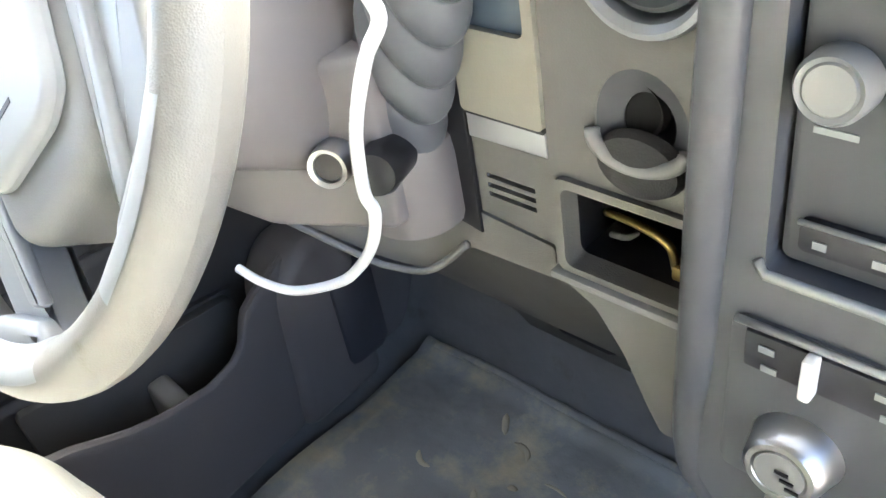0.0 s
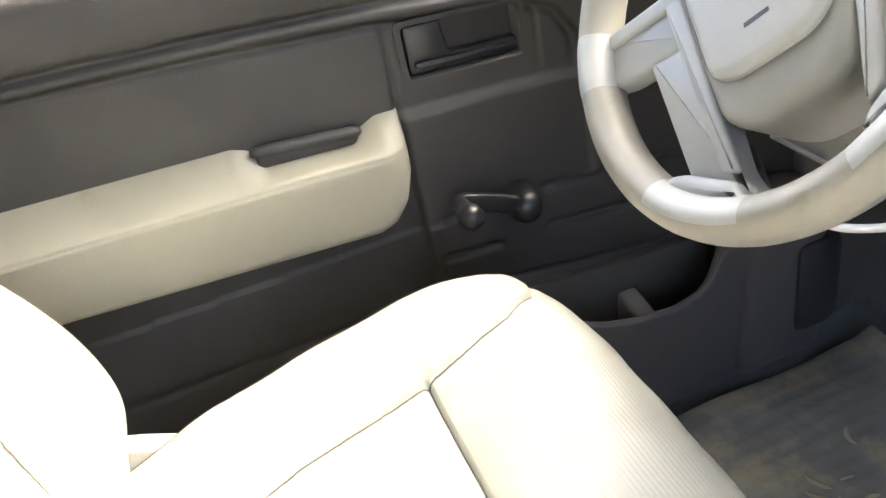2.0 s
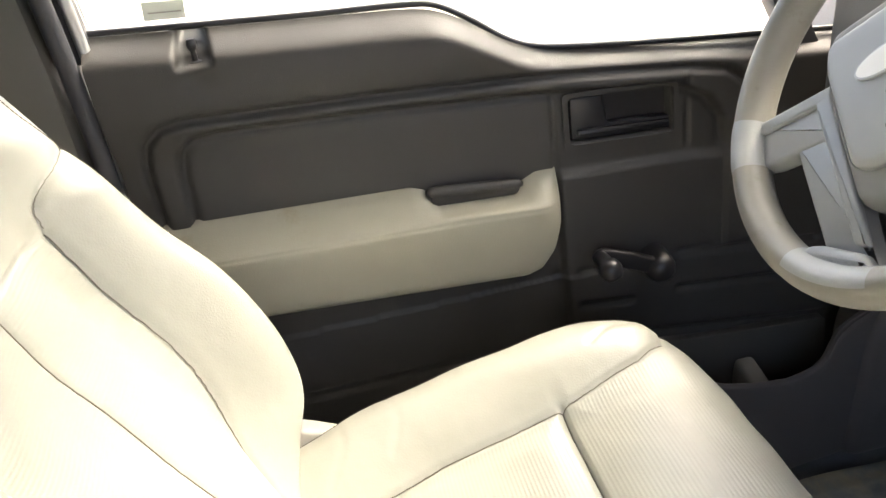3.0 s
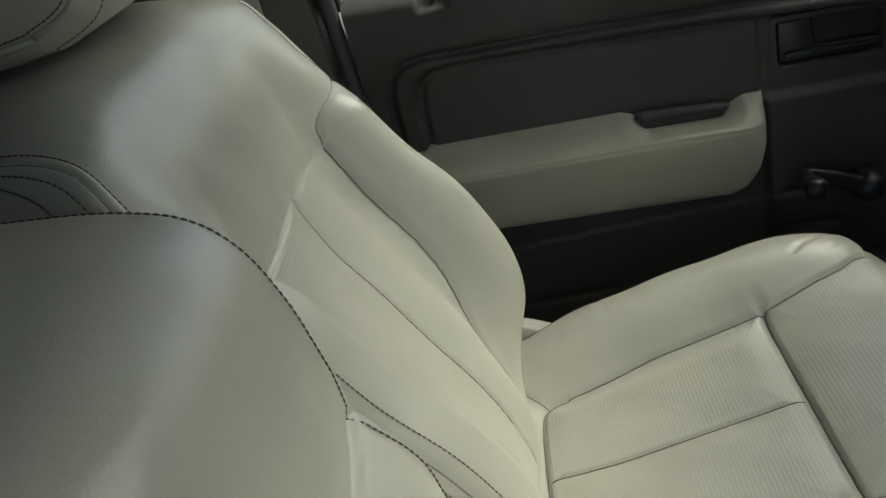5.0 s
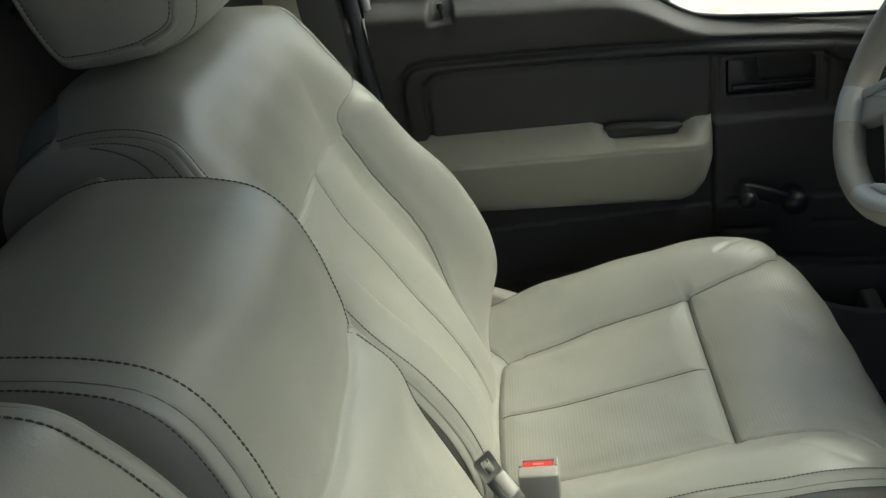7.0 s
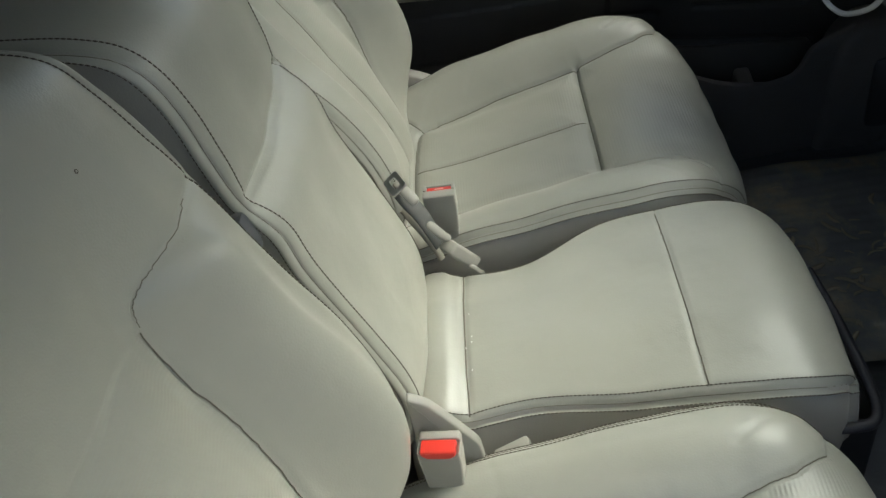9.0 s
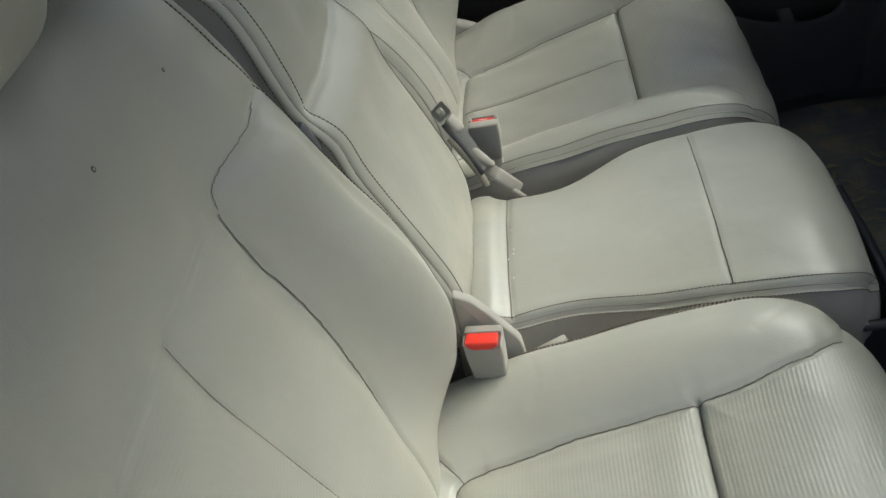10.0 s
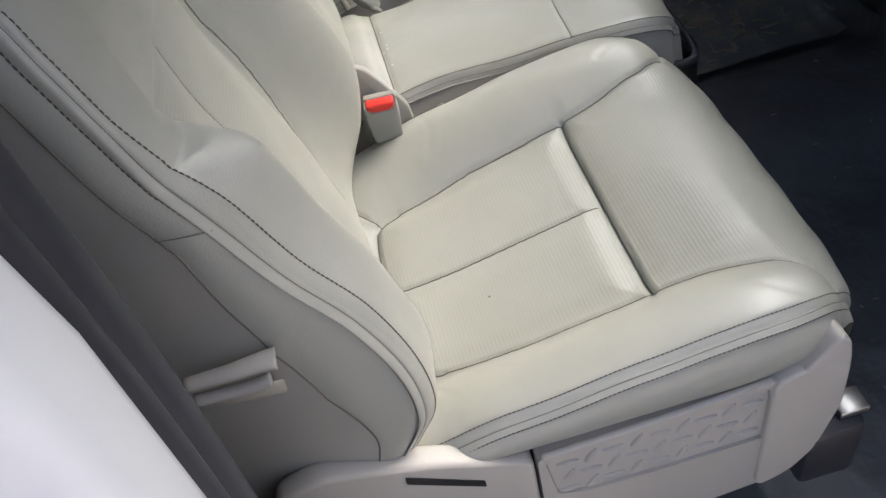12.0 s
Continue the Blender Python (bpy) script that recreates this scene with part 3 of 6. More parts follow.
def seat(name, cx, sign, lean, dy, broad, label, outboard_trim):
    base = thing(name, (cx, 0.2 + dy, 0.0), label, "car seat", "front seats")
    flip = sign < 0
    longer = -0.006 if sign > 0 else 0.0
    ahead = lambda pts: [(y + longer * float(smooth(np.array(y), 0.37, 0.45)), z) for y, z in pts]
    # cushion
    qf = 0.306 if sign > 0 else 0.321
    side = [(0.145, qf), (0.152, 0.36), (0.168, 0.42), (0.19, 0.455), (0.24, 0.47)]
    ins = [(0.127, 0.078), (0.14, 0.18), (0.145, qf)]
    arc = [tuple(p) for p in curve_pts([(-0.127, 0.078), (-0.120, 0.055), (-0.098, 0.044), (0, 0.040), (0.098, 0.044), (0.120, 0.055), (0.127, 0.078)], 31)]
    seams = [(l, 0.004, 0.0028, 0.007) for l in both(ins)] + [(l, 0.004, 0.0028, 0.006) for l in both(side)]
    seams += [([(-0.145, qf), (0.145, qf)], 0.008, 0.0034, 0.009), (arc, 0.006, 0.0036, 0.008)]
    seams += [([(0, 0.042), (0, qf)], 0.003, 0.0026, 0.003)] + [(l, 0.003, 0.003, 0.003) for l in both([(0.119, 0.054), (0.16, 0.012), (0.25, -0.03)])]
    deep = 0.95 if sign < 0 else 0.6
    for fold, d, w in (([(0.222, 0.462), (0.200, 0.425), (0.168, 0.392)], 0.0030, 0.0045), ([(0.236, 0.452), (0.220, 0.41), (0.196, 0.375)], 0.0026, 0.0045), ([(0.205, 0.468), (0.180, 0.437)], 0.0022, 0.004), ([(0.160, 0.135), (0.195, 0.150), (0.232, 0.140)], 0.0016, 0.006), ([(0.15, 0.06), (0.19, 0.085), (0.225, 0.08)], 0.0016, 0.006)):
        bent = [tuple(p) for p in curve_pts(fold, 9)]
        seams += [(bent, d * deep, w, 0.0), ([(-s, q) for s, q in bent], d * 0.5, w, 0.0)]
    blend = lambda S, a: smooth(np.abs(S), 0.115, 0.215)
    crown = lambda S, Q, a: 0.005 + 0.006 * np.exp(-((np.abs(S) - 0.195) / 0.045) ** 2) - 0.010 * np.abs(a) ** 40 + 0.0012 * np.sin(Q * 51 + S * 23) * np.sin(S * 47) + 0.012 * np.exp(-((Q - 0.39) / 0.05) ** 2) * np.exp(-((S / 0.15) ** 4)) * 0.5
    c = Sweep(ahead(CUSH_MID), ahead(CUSH_EDGE), CUSH_W, CUSH_W, 211, 310, blend, 0, seams, lambda t: (t > 0.8) & (t < 11.6), crown)
    to_cab = lambda P: body_frame(P, cx, sign, dy=dy)
    poly = arc + [(0.14, 0.18), (0.145, qf), (-0.145, qf), (-0.14, 0.18)]
    lim_s = np.array([qf, 0.36, 0.42, 0.455, 0.47])
    lim_w = np.array([0.145, 0.152, 0.168, 0.19, 0.24])
    pad = thing_part(base, "cushion")
    regions = [
        ("insert_panel", LEATHER_RIB, "ribbed beige leather insert", lambda s, q, a: inside(s, q, poly) & (s < 0) & (a > 0.5)),
        ("insert_panel", LEATHER_RIB, "ribbed beige leather insert", lambda s, q, a: inside(s, q, poly) & (a > 0.5)),
        ("front_roll", LEATHER_RIB, "ribbed beige leather front roll", lambda s, q, a: (q > qf) & (np.abs(s) < np.interp(q, lim_s, lim_w))),
        ("rear_roll", LEATHER, "", lambda s, q, a: (q < 0.08) & (np.abs(s) < 0.120 + (0.055 - q) * 0.9)),
        ("bolster", LEATHER, "", lambda s, q, a: s > 0),
        ("bolster", LEATHER, "", lambda s, q, a: s <= 0),
    ]
    V = sewn(c, to_cab, flip, regions, pad)
    threads = []
    for line in ([(0, 0.045), (0, qf - 0.005)], arc, *both(ins), *both(side[:4]), [(-0.145, qf), (0.145, qf)], *both([(0.119, 0.054), (0.16, 0.012), (0.20, -0.008)])):
        L = np.asarray(line)
        k = np.linspace(0, len(L) - 1, 60)
        s, q = (np.interp(k, range(len(L)), L[:, j]) for j in (0, 1))
        p = to_cab(c.at(s, q))
        p[:, 2] += 0.0005
        threads.append(p)
    for p in threads:
        tube("seam_thread", p, 0.0006, SEAMLINE, pad, sides=5)
    # sides of the cushion, with the welt and its two stitch lines
    lo_i, hi_i = np.searchsorted(c.t, [1.0, 11.5])
    for col, out in ((0, -sign), (-1, sign)):
        top = V[lo_i:, col]
        bot = top.copy()
        bot[:, 2] = np.minimum(0.27 if col == 0 else 0.334, top[:, 2] - 0.005)
        bot[:, 0] -= out * 0.006
        side_fill("side_panel", top, bot, out * 0.016, LEATHER_SIDE if col == 0 else LEATHER, pad, flip=(out > 0))
        run = V[lo_i:hi_i, col].copy()
        run[:, 0] += out * 0.001
        a = V[lo_i:hi_i, 3 if col == 0 else -4].copy()
        a[:, 2] += 0.0004
        b = run.copy()
        b[:, 2] -= 0.0052
        b[:, 0] += out * 0.0058
        welt(a[::2], run[::2], b[::2], pad)
        for line in (a[::2], b[::2]):
            dashes("stitching", [line], THREAD, pad, "dark brown stitching")
    # backrest
    bs = [tuple(p) for p in curve_pts([(0.137, 0.728), (0.138, 0.60), (0.128, 0.50), (0.105, 0.42), (0.095, 0.34)], 24)]
    bt = [tuple(p) for p in curve_pts([(0.137, 0.728), (0.143, 0.752), (0.172, 0.765), (0.222, 0.770), (0.262, 0.773)], 30)]
    out_by, mid_by = (0.0, 0.005) if sign > 0 else (0.012, 0.027)
    moved = lambda l: [(s + out_by, q) for s, q in l]
    seams = [(moved(l), 0.005, 0.0028, 0.006) for l in both(bs)] + [(moved(l), 0.0046, 0.0030, 0.003) for l in both(bt)]
    seams += [(moved([(-0.137, 0.728), (0, 0.735), (0.137, 0.728)]), 0.0024 if sign > 0 else 0.0040, 0.0027, 0.0005), ([(mid_by, 0.733), (mid_by, 0.34)], 0.0022 if sign > 0 else 0.0032, 0.0025, 0.003)]
    blend = lambda S, a: smooth(np.abs(S), 0.118, 0.205)
    def puffed(S, Q, a):
        inner = (0.020 if sign > 0 else 0.012) * np.exp(-(((np.abs(S) - 0.186) / 0.034) ** 2)) * smooth(Q, 0.42, 0.54) * (1 - smooth(Q, 0.736, 0.778))
        outer = 0.038 * np.exp(-(((S - 0.194) / 0.034) ** 2)) * (1 - np.abs(a) ** 8) * (0.45 * smooth(Q, 0.42, 0.54) + 0.55 * smooth(Q, 0.55, 0.72)) * (1 - smooth(Q, 0.728, 0.786))
        return np.where(S > 0, outer, inner) if sign > 0 else inner

    crown = lambda S, Q, a: 0.008 - 0.013 * np.abs(a) ** (34 - 28 * smooth(Q, 0.755, 0.82)) + 0.0012 * np.sin(Q * 43 + S * 19) * np.sin(S * 51) + 0.007 * np.exp(-((np.abs(S) - 0.07) / 0.05) ** 2) * smooth(0.738 - Q, 0, 0.05) + puffed(S, Q, a)
    grow = np.interp([z for _, z in BACK_EDGE], [0.40, 0.46, 0.52, 0.60, 0.67, 0.80], [0, 0.004, 0.011, 0.018, 0.023, 0.027]) * (sign > 0)
    b = Sweep(BACK_MID, BACK_EDGE, [w * 0.99 + g for w, g in zip(BACK_W, grow)], [w * broad for w in BACK_W], 211, 420, blend, 1, seams, lambda t: t > 5.2, crown)
    to_back = lambda P: body_frame(P, cx, sign, (0.0, 0.36), radians(lean), dy)
    poly_b = [(-0.137, 0.728), (0, 0.735), (0.137, 0.728), (0.138, 0.60), (0.128, 0.50), (0.105, 0.42), (0.09, 0.28), (-0.09, 0.28), (-0.105, 0.42), (-0.128, 0.50), (-0.138, 0.60)]
    top_s, top_z = [0, 0.137, 0.143, 0.172, 0.222, 0.27], [0.735, 0.728, 0.752, 0.765, 0.770, 0.773]
    rest = thing_part(base, "backrest")
    regions = [
        ("back_shell", LEATHER_SIDE, "", lambda s, q, a: a < 0.5),
        ("insert_panel", LEATHER_RIB, "ribbed beige leather insert", lambda s, q, a: inside(s - out_by, q, poly_b) & (s < mid_by)),
        ("insert_panel", LEATHER_RIB, "ribbed beige leather insert", lambda s, q, a: inside(s - out_by, q, poly_b)),
        ("shoulder_panel", LEATHER, "smooth beige leather shoulder panel", lambda s, q, a: q > np.interp(np.abs(s - out_by), top_s, top_z)),
        ("bolster", LEATHER, "", lambda s, q, a: s > 0),
        ("bolster", LEATHER, "", lambda s, q, a: s <= 0),
    ]
    V = sewn(b, to_back, flip, regions, rest)
    for line in ([(mid_by, 0.728), (mid_by, 0.40)], *map(moved, both(bs[:18])), *map(moved, both(bt[2:24])[1 if sign > 0 else 0 :])):
        L = np.asarray(line)
        k = np.linspace(0, len(L) - 1, 60)
        s, q = (np.interp(k, range(len(L)), L[:, j]) for j in (0, 1))
        p = to_back(b.at(s, q))
        p[:, 1] += 0.0006
        tube("seam_thread", p, (0.0003 if sign > 0 else 0.0006) if line[0][0] == mid_by else 0.0004 if line[0][1] > 0.73 else 0.0006, SEAMLINE, rest, sides=5)
    it = np.searchsorted(b.t, 5.0)
    t_end = np.searchsorted(b.t, 17.0)
    for col, out in ((0, -sign), (-1, sign)):
        front = V[it:, col]
        rear = V[: it + 1, col][::-1]
        k = np.linspace(0, len(rear) - 1, len(front))
        rear = np.stack([np.interp(k, range(len(rear)), rear[:, j]) for j in range(3)], -1)
        mid = front + (rear - front) * np.interp(front[:, 2], [0.36, 0.42, 0.52, 0.60, 0.72, 0.90], [0.12, 0.16, 0.25, 0.25, 0.15, 0.13])[:, None]
        mid[:, 0] += out * 0.006
        if sign > 0 and out > 0:
            rear[:, 0] -= 0.030
        side_fill("side_strip", front, mid, out * 0.003, LEATHER, rest, flip=(out < 0))
        side_fill("side_panel", mid, rear, out * 0.002, LEATHER_SIDE, rest, flip=(out < 0))
        tube("seam_thread", mid[20:t_end - it:3] + np.array([out * 0.0004, 0, 0]), 0.0008, SEAMLINE, rest, sides=5)
        i0 = np.searchsorted(b.t, 3.4)
        a = V[i0:t_end, 4 if col == 0 else -5] + np.array([0, 0.0004, 0.0003])
        inward = (rear - front)
        inward = inward / (np.linalg.norm(inward, axis=1)[:, None] + 1e-9)
        d = (front + inward * 0.0080 + np.array([out * 0.0056, 0, 0]))[8:t_end - it]
        welt(V[it + 8:t_end:2, 4 if col == 0 else -5], front[8:t_end - it:2], d[::2], rest)
        j = int(np.argmin(np.abs(front[:, 2] - 0.726) + (np.arange(len(front)) < 30)))
        cross = front[j] + (mid[j - 4] - front[j]) * np.linspace(0.12, 1, 14)[:, None]
        cross[:, 0] += out * (0.0028 + 0.0012 * np.sin(np.linspace(0, np.pi, 14)))
        tube("cross_seam", cross, 0.0004, SEAMLINE, rest, sides=5)
        for line in (a[::2], d[::2]):
            dashes("stitching", [line], THREAD, rest, "dark brown stitching")
    # headrest on two posts
    hr = thing_part(base, "headrest")
    HM = [(-0.20, 0.938), (-0.26, 0.94), (-0.30, 0.955), (-0.315, 1.03), (-0.30, 1.11), (-0.25, 1.16), (-0.19, 1.17), (-0.145, 1.145), (-0.125, 1.08), (-0.128, 1.01), (-0.15, 0.955), (-0.20, 0.938)]
    HM = [(y + (0.028 if sign > 0 else 0.052), z - (0.036 if sign > 0 else 0.0)) for y, z in HM]
    HE = [(y * 0.96 - 0.008, 0.01 + z * 0.99) for y, z in HM]
    h = Sweep(HM, HE, [0.125] * 12, [0.125] * 12, 61, 120, lambda S, a: smooth(np.abs(a), 0.6, 1.0), 1, [], lambda t: t > -1, lambda S, Q, a: -0.016 * np.abs(a) ** 12)
    to_head = lambda P: body_frame(P, cx, sign, (0.0, 0.36), radians(lean - 3), dy)
    HV = to_head(h.P)
    raw("cover", HV.reshape(-1, 3), grid_faces(h.nv, h.nu, flip), LEATHER, hr, "", grid_normals(HV, flip))
    for col, out in ((0, -sign), (-1, sign)):
        loop = HV[:-1, col]
        cen = loop.mean(0) + np.array([out * 0.014, 0, 0])
        m = loop + (cen - loop) * 0.45
        m[:, 0] = loop[:, 0] + out * 0.010
        loop2, m2 = np.vstack([loop, loop[:1]]), np.vstack([m, m[:1]])
        side_fill("side_panel", loop2, m2, out * 0.003, LEATHER_SIDE, hr, flip=(out > 0))
        side_fill("side_panel", m2, np.repeat(cen[None], len(m2), 0), 0.0, LEATHER_SIDE, hr, flip=(out > 0))
        tube("piping", loop2[::2], 0.003, LEATHER, hr, sides=7)
        a = HV[:, 4 if col == 0 else -5]
        d = loop2 + (np.vstack([cen] * len(loop2)) - loop2) * 0.05 + np.array([out * 0.003, 0, 0])
        for line in (a, d):
            dashes("stitching", [line], THREAD, hr, "dark brown stitching")
    for s in (-0.06, 0.06):
        tube("post", to_head(np.array([[s, -0.18, 0.88], [s, -0.18, 0.93]])), 0.007, METAL, hr, sides=10)
    # steel base and rails
    part("seat_frame", box((0.40, 0.46, 0.16), (cx, 0.20 + dy, 0.18), 0.02), SATIN, base)
    for s in (-0.17, 0.17):
        part("slide_rail", box((0.04, 0.52, 0.04), (cx + s, 0.20 + dy, 0.085), 0.006), BLACK, base)
    for s in (-0.17, 0.17):
        for y in (-0.02, 0.42):
            part("foot", box((0.05, 0.05, 0.07), (cx + s, y + dy, 0.035), 0.008), BLACK, base)
    # outboard plastic trim
    X = lambda d: cx + sign * d
    shift = lambda pts: [(y + dy, z) for y, z in pts]
    wide = lambda a, b_: sorted((X(a), X(b_)))
    tread = rounded([(0.149, 0.326), (0.240, 0.329), (0.381, 0.336), (0.388, 0.300), (0.389, 0.238), (0.290, 0.236), (0.190, 0.240), (0.158, 0.252)], 0.005, 3)
    body_out = rounded([(0.142, 0.13), (0.142, 0.333), (0.240, 0.336), (0.392, 0.346), (0.440, 0.346), (0.456, 0.247), (0.440, 0.175), (0.415, 0.135), (0.30, 0.12)], 0.008, 3)
    trim = part("side_trim", plate(shift(body_out), [shift(tread)], "x", *wide(0.236, 0.2555)), SEAT_PLASTIC, base, "beige moulded plastic seat side trim")
    tube("top_bead", curve_pts([(X(0.2525), y + dy, z) for y, z in ((0.146, 0.3325), (0.20, 0.3345), (0.28, 0.338), (0.384, 0.3455))], 30), 0.0042, SEAT_PLASTIC, trim, sides=10)
    part("tread_panel", slab(shift(tread), "x", *wide(0.240, 0.2515), 0.0006, 1), SEAT_PLASTIC, trim, "recessed panel with raised tread bars")
    cap = rounded([(0.384, 0.350), (0.430, 0.360), (0.4625, 0.356), (0.467, 0.273), (0.450, 0.188), (0.425, 0.150), (0.384, 0.132)], 0.018, 6)
    part("front_cap", slab(shift(cap), "x", *wide(0.236, 0.2615), 0.0045, 4), SEAT_PLASTIC, trim, "rounded beige front corner of the trim")
    horn = rounded([(0.402, 0.338), (0.4335, 0.388), (0.445, 0.400), (0.456, 0.386), (0.463, 0.352), (0.460, 0.325)], 0.014, 6)
    part("front_cap", slab(shift(horn), "x", *wide(0.234, 0.2609), 0.0040, 4), SEAT_PLASTIC, trim)
    rear_out = rounded([(-0.12, 0.14), (-0.12, 0.33), (-0.10, 0.398), (-0.055, 0.414), (-0.02, 0.405), (0.047, 0.382), (0.139, 0.333), (0.139, 0.13)], 0.014, 4)
    part("rear_cover", slab(shift(rear_out), "x", *wide(0.230, 0.256), 0.006, 3), SEAT_PLASTIC, trim, "beige plastic hinge cover")
    bar = bmesh.new()
    bmesh.ops.create_uvsphere(bar, u_segments=10, v_segments=6, radius=1)
    bmesh.ops.scale(bar, vec=(0.0042, 0.0125, 0.0036), verts=bar.verts)
    bar_mesh = bpy.data.meshes.new("tread_bar")
    bar.to_mesh(bar_mesh)
    bar.free()
    bar_mesh.materials.append(SEAT_PLASTIC)
    bar_mesh.polygons.foreach_set("use_smooth", [True] * len(bar_mesh.polygons))
    for i in range(9):
        for j in range(4):
            y, z = 0.172 + i * 0.0245, 0.252 + j * 0.0270 + i * 0.0006
            if z < 0.326:
                b_ = place(new("tread_bar", bar_mesh), trim)
                b_.matrix_local = pose(X(0.2512), y + dy, z, 58 if (i + j) % 2 else -4)
    lo, hi = sorted((X(0.2555), X(0.2570)))
    part("lever_slot", slab(rounded([(0.016 + dy, 0.366), (0.088 + dy, 0.316), (0.088 + dy, 0.328), (0.017 + dy, 0.379)], 0.002, 2), "x", lo, hi, 0.0004, 1), BLACK, trim)
    part("track_cap", box((0.055, 0.07, 0.11), (X(0.235), 0.475 + dy, 0.155), 0.01), SATIN, base, "dark plastic slide rail end cap")
    part("rail_tongue", box((0.03, 0.035, 0.012), (X(0.235), 0.498 + dy, 0.216), 0.002), METAL, base)
    if outboard_trim:
        # belt keeper on the side of the backrest
        pts = to_back(np.array([[0.256, -0.105, 0.600], [0.258, -0.07, 0.602], [0.258, -0.045, 0.604], [0.258, -0.035, 0.603]]))
        tube("belt_keeper", curve_pts(pts, 16), np.linspace(0.006, 0.0095, 16), SEAT_PLASTIC, rest, "beige plastic belt keeper", sides=10, flat=0.6)
        pts = to_back(np.array([[0.258, -0.105, 0.582], [0.260, -0.07, 0.582], [0.260, -0.045, 0.584]]))
        tube("belt_keeper", curve_pts(pts, 16), 0.0055, SEAT_PLASTIC, rest, "beige plastic belt keeper", sides=10, flat=0.6)
        q = to_back(np.array([[0.260, -0.065, 0.574]]))[0]
        part("webbing_tab", box((0.006, 0.055, 0.012), q, 0.002, (-6, 0, 0)), WEB, rest, "frayed beige webbing tab")
    return base


def thing_part(base, name):
    """A part that only gathers sewn panels: it is the padded core under them."""
    cx, cy, _ = base.location
    cores = {
        "cushion": (0.34, 0.40, 0.05, 0.20, 0.285),
        "backrest": (0.28, 0.04, 0.28, -0.15, 0.58),
        "headrest": (0.14, 0.06, 0.10, -0.23, 1.05),
    }
    w, d, h, y, z = cores[name]
    tilt = 15 if name == "backrest" else 0
    return part(name, box((w, d, h), (cx, y + cy - 0.2 - (0.09 if name == "headrest" and cx < 0 else 0), z), 0.02, (tilt, 0, 0)), LEATHER_SIDE, base)


seat("passenger_seat", 0.415, 1, 0.0, 0.0, 1.0, "beige leather passenger seat with dark double stitching and ribbed inserts", True)
seat("driver_seat", -0.415, -1, 8.5, 0.004, 1.03, "beige leather driver seat, leant back, with wrinkled outer bolster", True)

# middle seat: narrow cushion and a thick folding backrest
mid = thing("jump_seat", (0, 0.2, 0), "narrow beige leather centre seat with a folding backrest", "car seat", "front seats")
CM = [(y + 0.012 * max(0.0, min(1.0, (y - 0.36) / 0.08)), z) for y, z in [(0.045, 0.30), (0.055, 0.375), (0.072, 0.407), (0.098, 0.414), (0.123, 0.408), (0.2, 0.412), (0.3, 0.422), (0.37, 0.430), (0.43, 0.434), (0.475, 0.427), (0.508, 0.405), (0.524, 0.365), (0.53, 0.31), (0.525, 0.25)]]
CE = [(y - 0.002, z - 0.010) for y, z in CM]
CL = [0.10, 0.108, 0.11, 0.108, 0.104, 0.101, 0.150, 0.157, 0.155, 0.146, 0.128, 0.112, 0.105, 0.10]
CR = [0.11, 0.118, 0.122, 0.124, 0.124, 0.119, 0.134, 0.142, 0.147, 0.146, 0.132, 0.115, 0.108, 0.10]
c_seams = [([(-0.12, 0.123), (0, 0.121), (0.13, 0.123)], 0.004, 0.0035, 0.003), ([(-0.17, 0.372), (0, 0.370), (0.16, 0.368)], 0.0018, 0.0024, 0.0004)]
cs = Sweep(CM, CE, CL, CR, 131, 230, lambda S, a: smooth(np.abs(a), 0.3, 1.0), 0, c_seams, lambda t: (t > 0.8) & (t < 10.5), lambda S, Q, a: -0.010 * np.abs(a) ** 30 + 0.001 * np.sin(Q * 40) * np.sin(S * 60))
core = part("cushion", box((0.16, 0.40, 0.06), (0, 0.29, 0.34), 0.02), LEATHER_SIDE, mid)
V = sewn(cs, lambda P: body_frame(P, 0, 1), False, [
    ("rear_roll", LEATHER, "", lambda s, q, a: q < 0.122),
    ("seat_panel", LEATHER, "", lambda s, q, a: q < 0.370),
    ("front_panel", LEATHER, "", lambda s, q, a: q > 0),
], core)
for y in (0.122, 0.370):
    s = np.linspace(-0.14 if y > 0.2 else -0.1, 0.135 if y > 0.2 else 0.12, 50)
    p = cs.at(s, np.full(50, y))
    p[:, 2] += 0.0004
    tube("seam_thread", p, 0.0008, SEAMLINE, core, sides=5)
e0, e1 = np.searchsorted(cs.t, [1.2, 12.3])
for col, out in ((0, -1), (-1, 1)):
    top = V[np.searchsorted(cs.t, 0.6):, col]
    bot = top.copy()
    bot[:, 2] = np.minimum(0.24, top[:, 2] - 0.004)
    bot[:, 0] -= out * 0.004
    side_fill("side_panel", top, bot, out * 0.015, LEATHER_SIDE, core, flip=(out > 0))
    run = V[e0:e1, col].copy()
    a = V[e0:e1, 3 if col == 0 else -4] + np.array([0, 0, 0.0004])
    b = run + np.array([out * 0.0058, 0, -0.0056])
    welt(a[::2], run[::2], b[::2], core)
    for line in (a[::2], b[::2]):
        dashes("stitching", [line], THREAD, core, "dark brown stitching")
KE = [(-0.25, 0.45), (-0.26, 0.70), (-0.255, 0.83), (-0.235, 0.870), (-0.19, 0.884), (-0.14, 0.881), (-0.10, 0.874), (-0.07, 0.862), (-0.050, 0.838), (-0.037, 0.80), (-0.030, 0.76), (-0.021, 0.718), (0.0, 0.665), (0.026, 0.59), (0.050, 0.52), (0.068, 0.46), (0.072, 0.41), (0.055, 0.35)]
KM = [(y + (0.007 if i > 7 else 0.002), z + (0.007 if 2 < i < 9 else 0)) for i, (y, z) in enumerate(KE)]
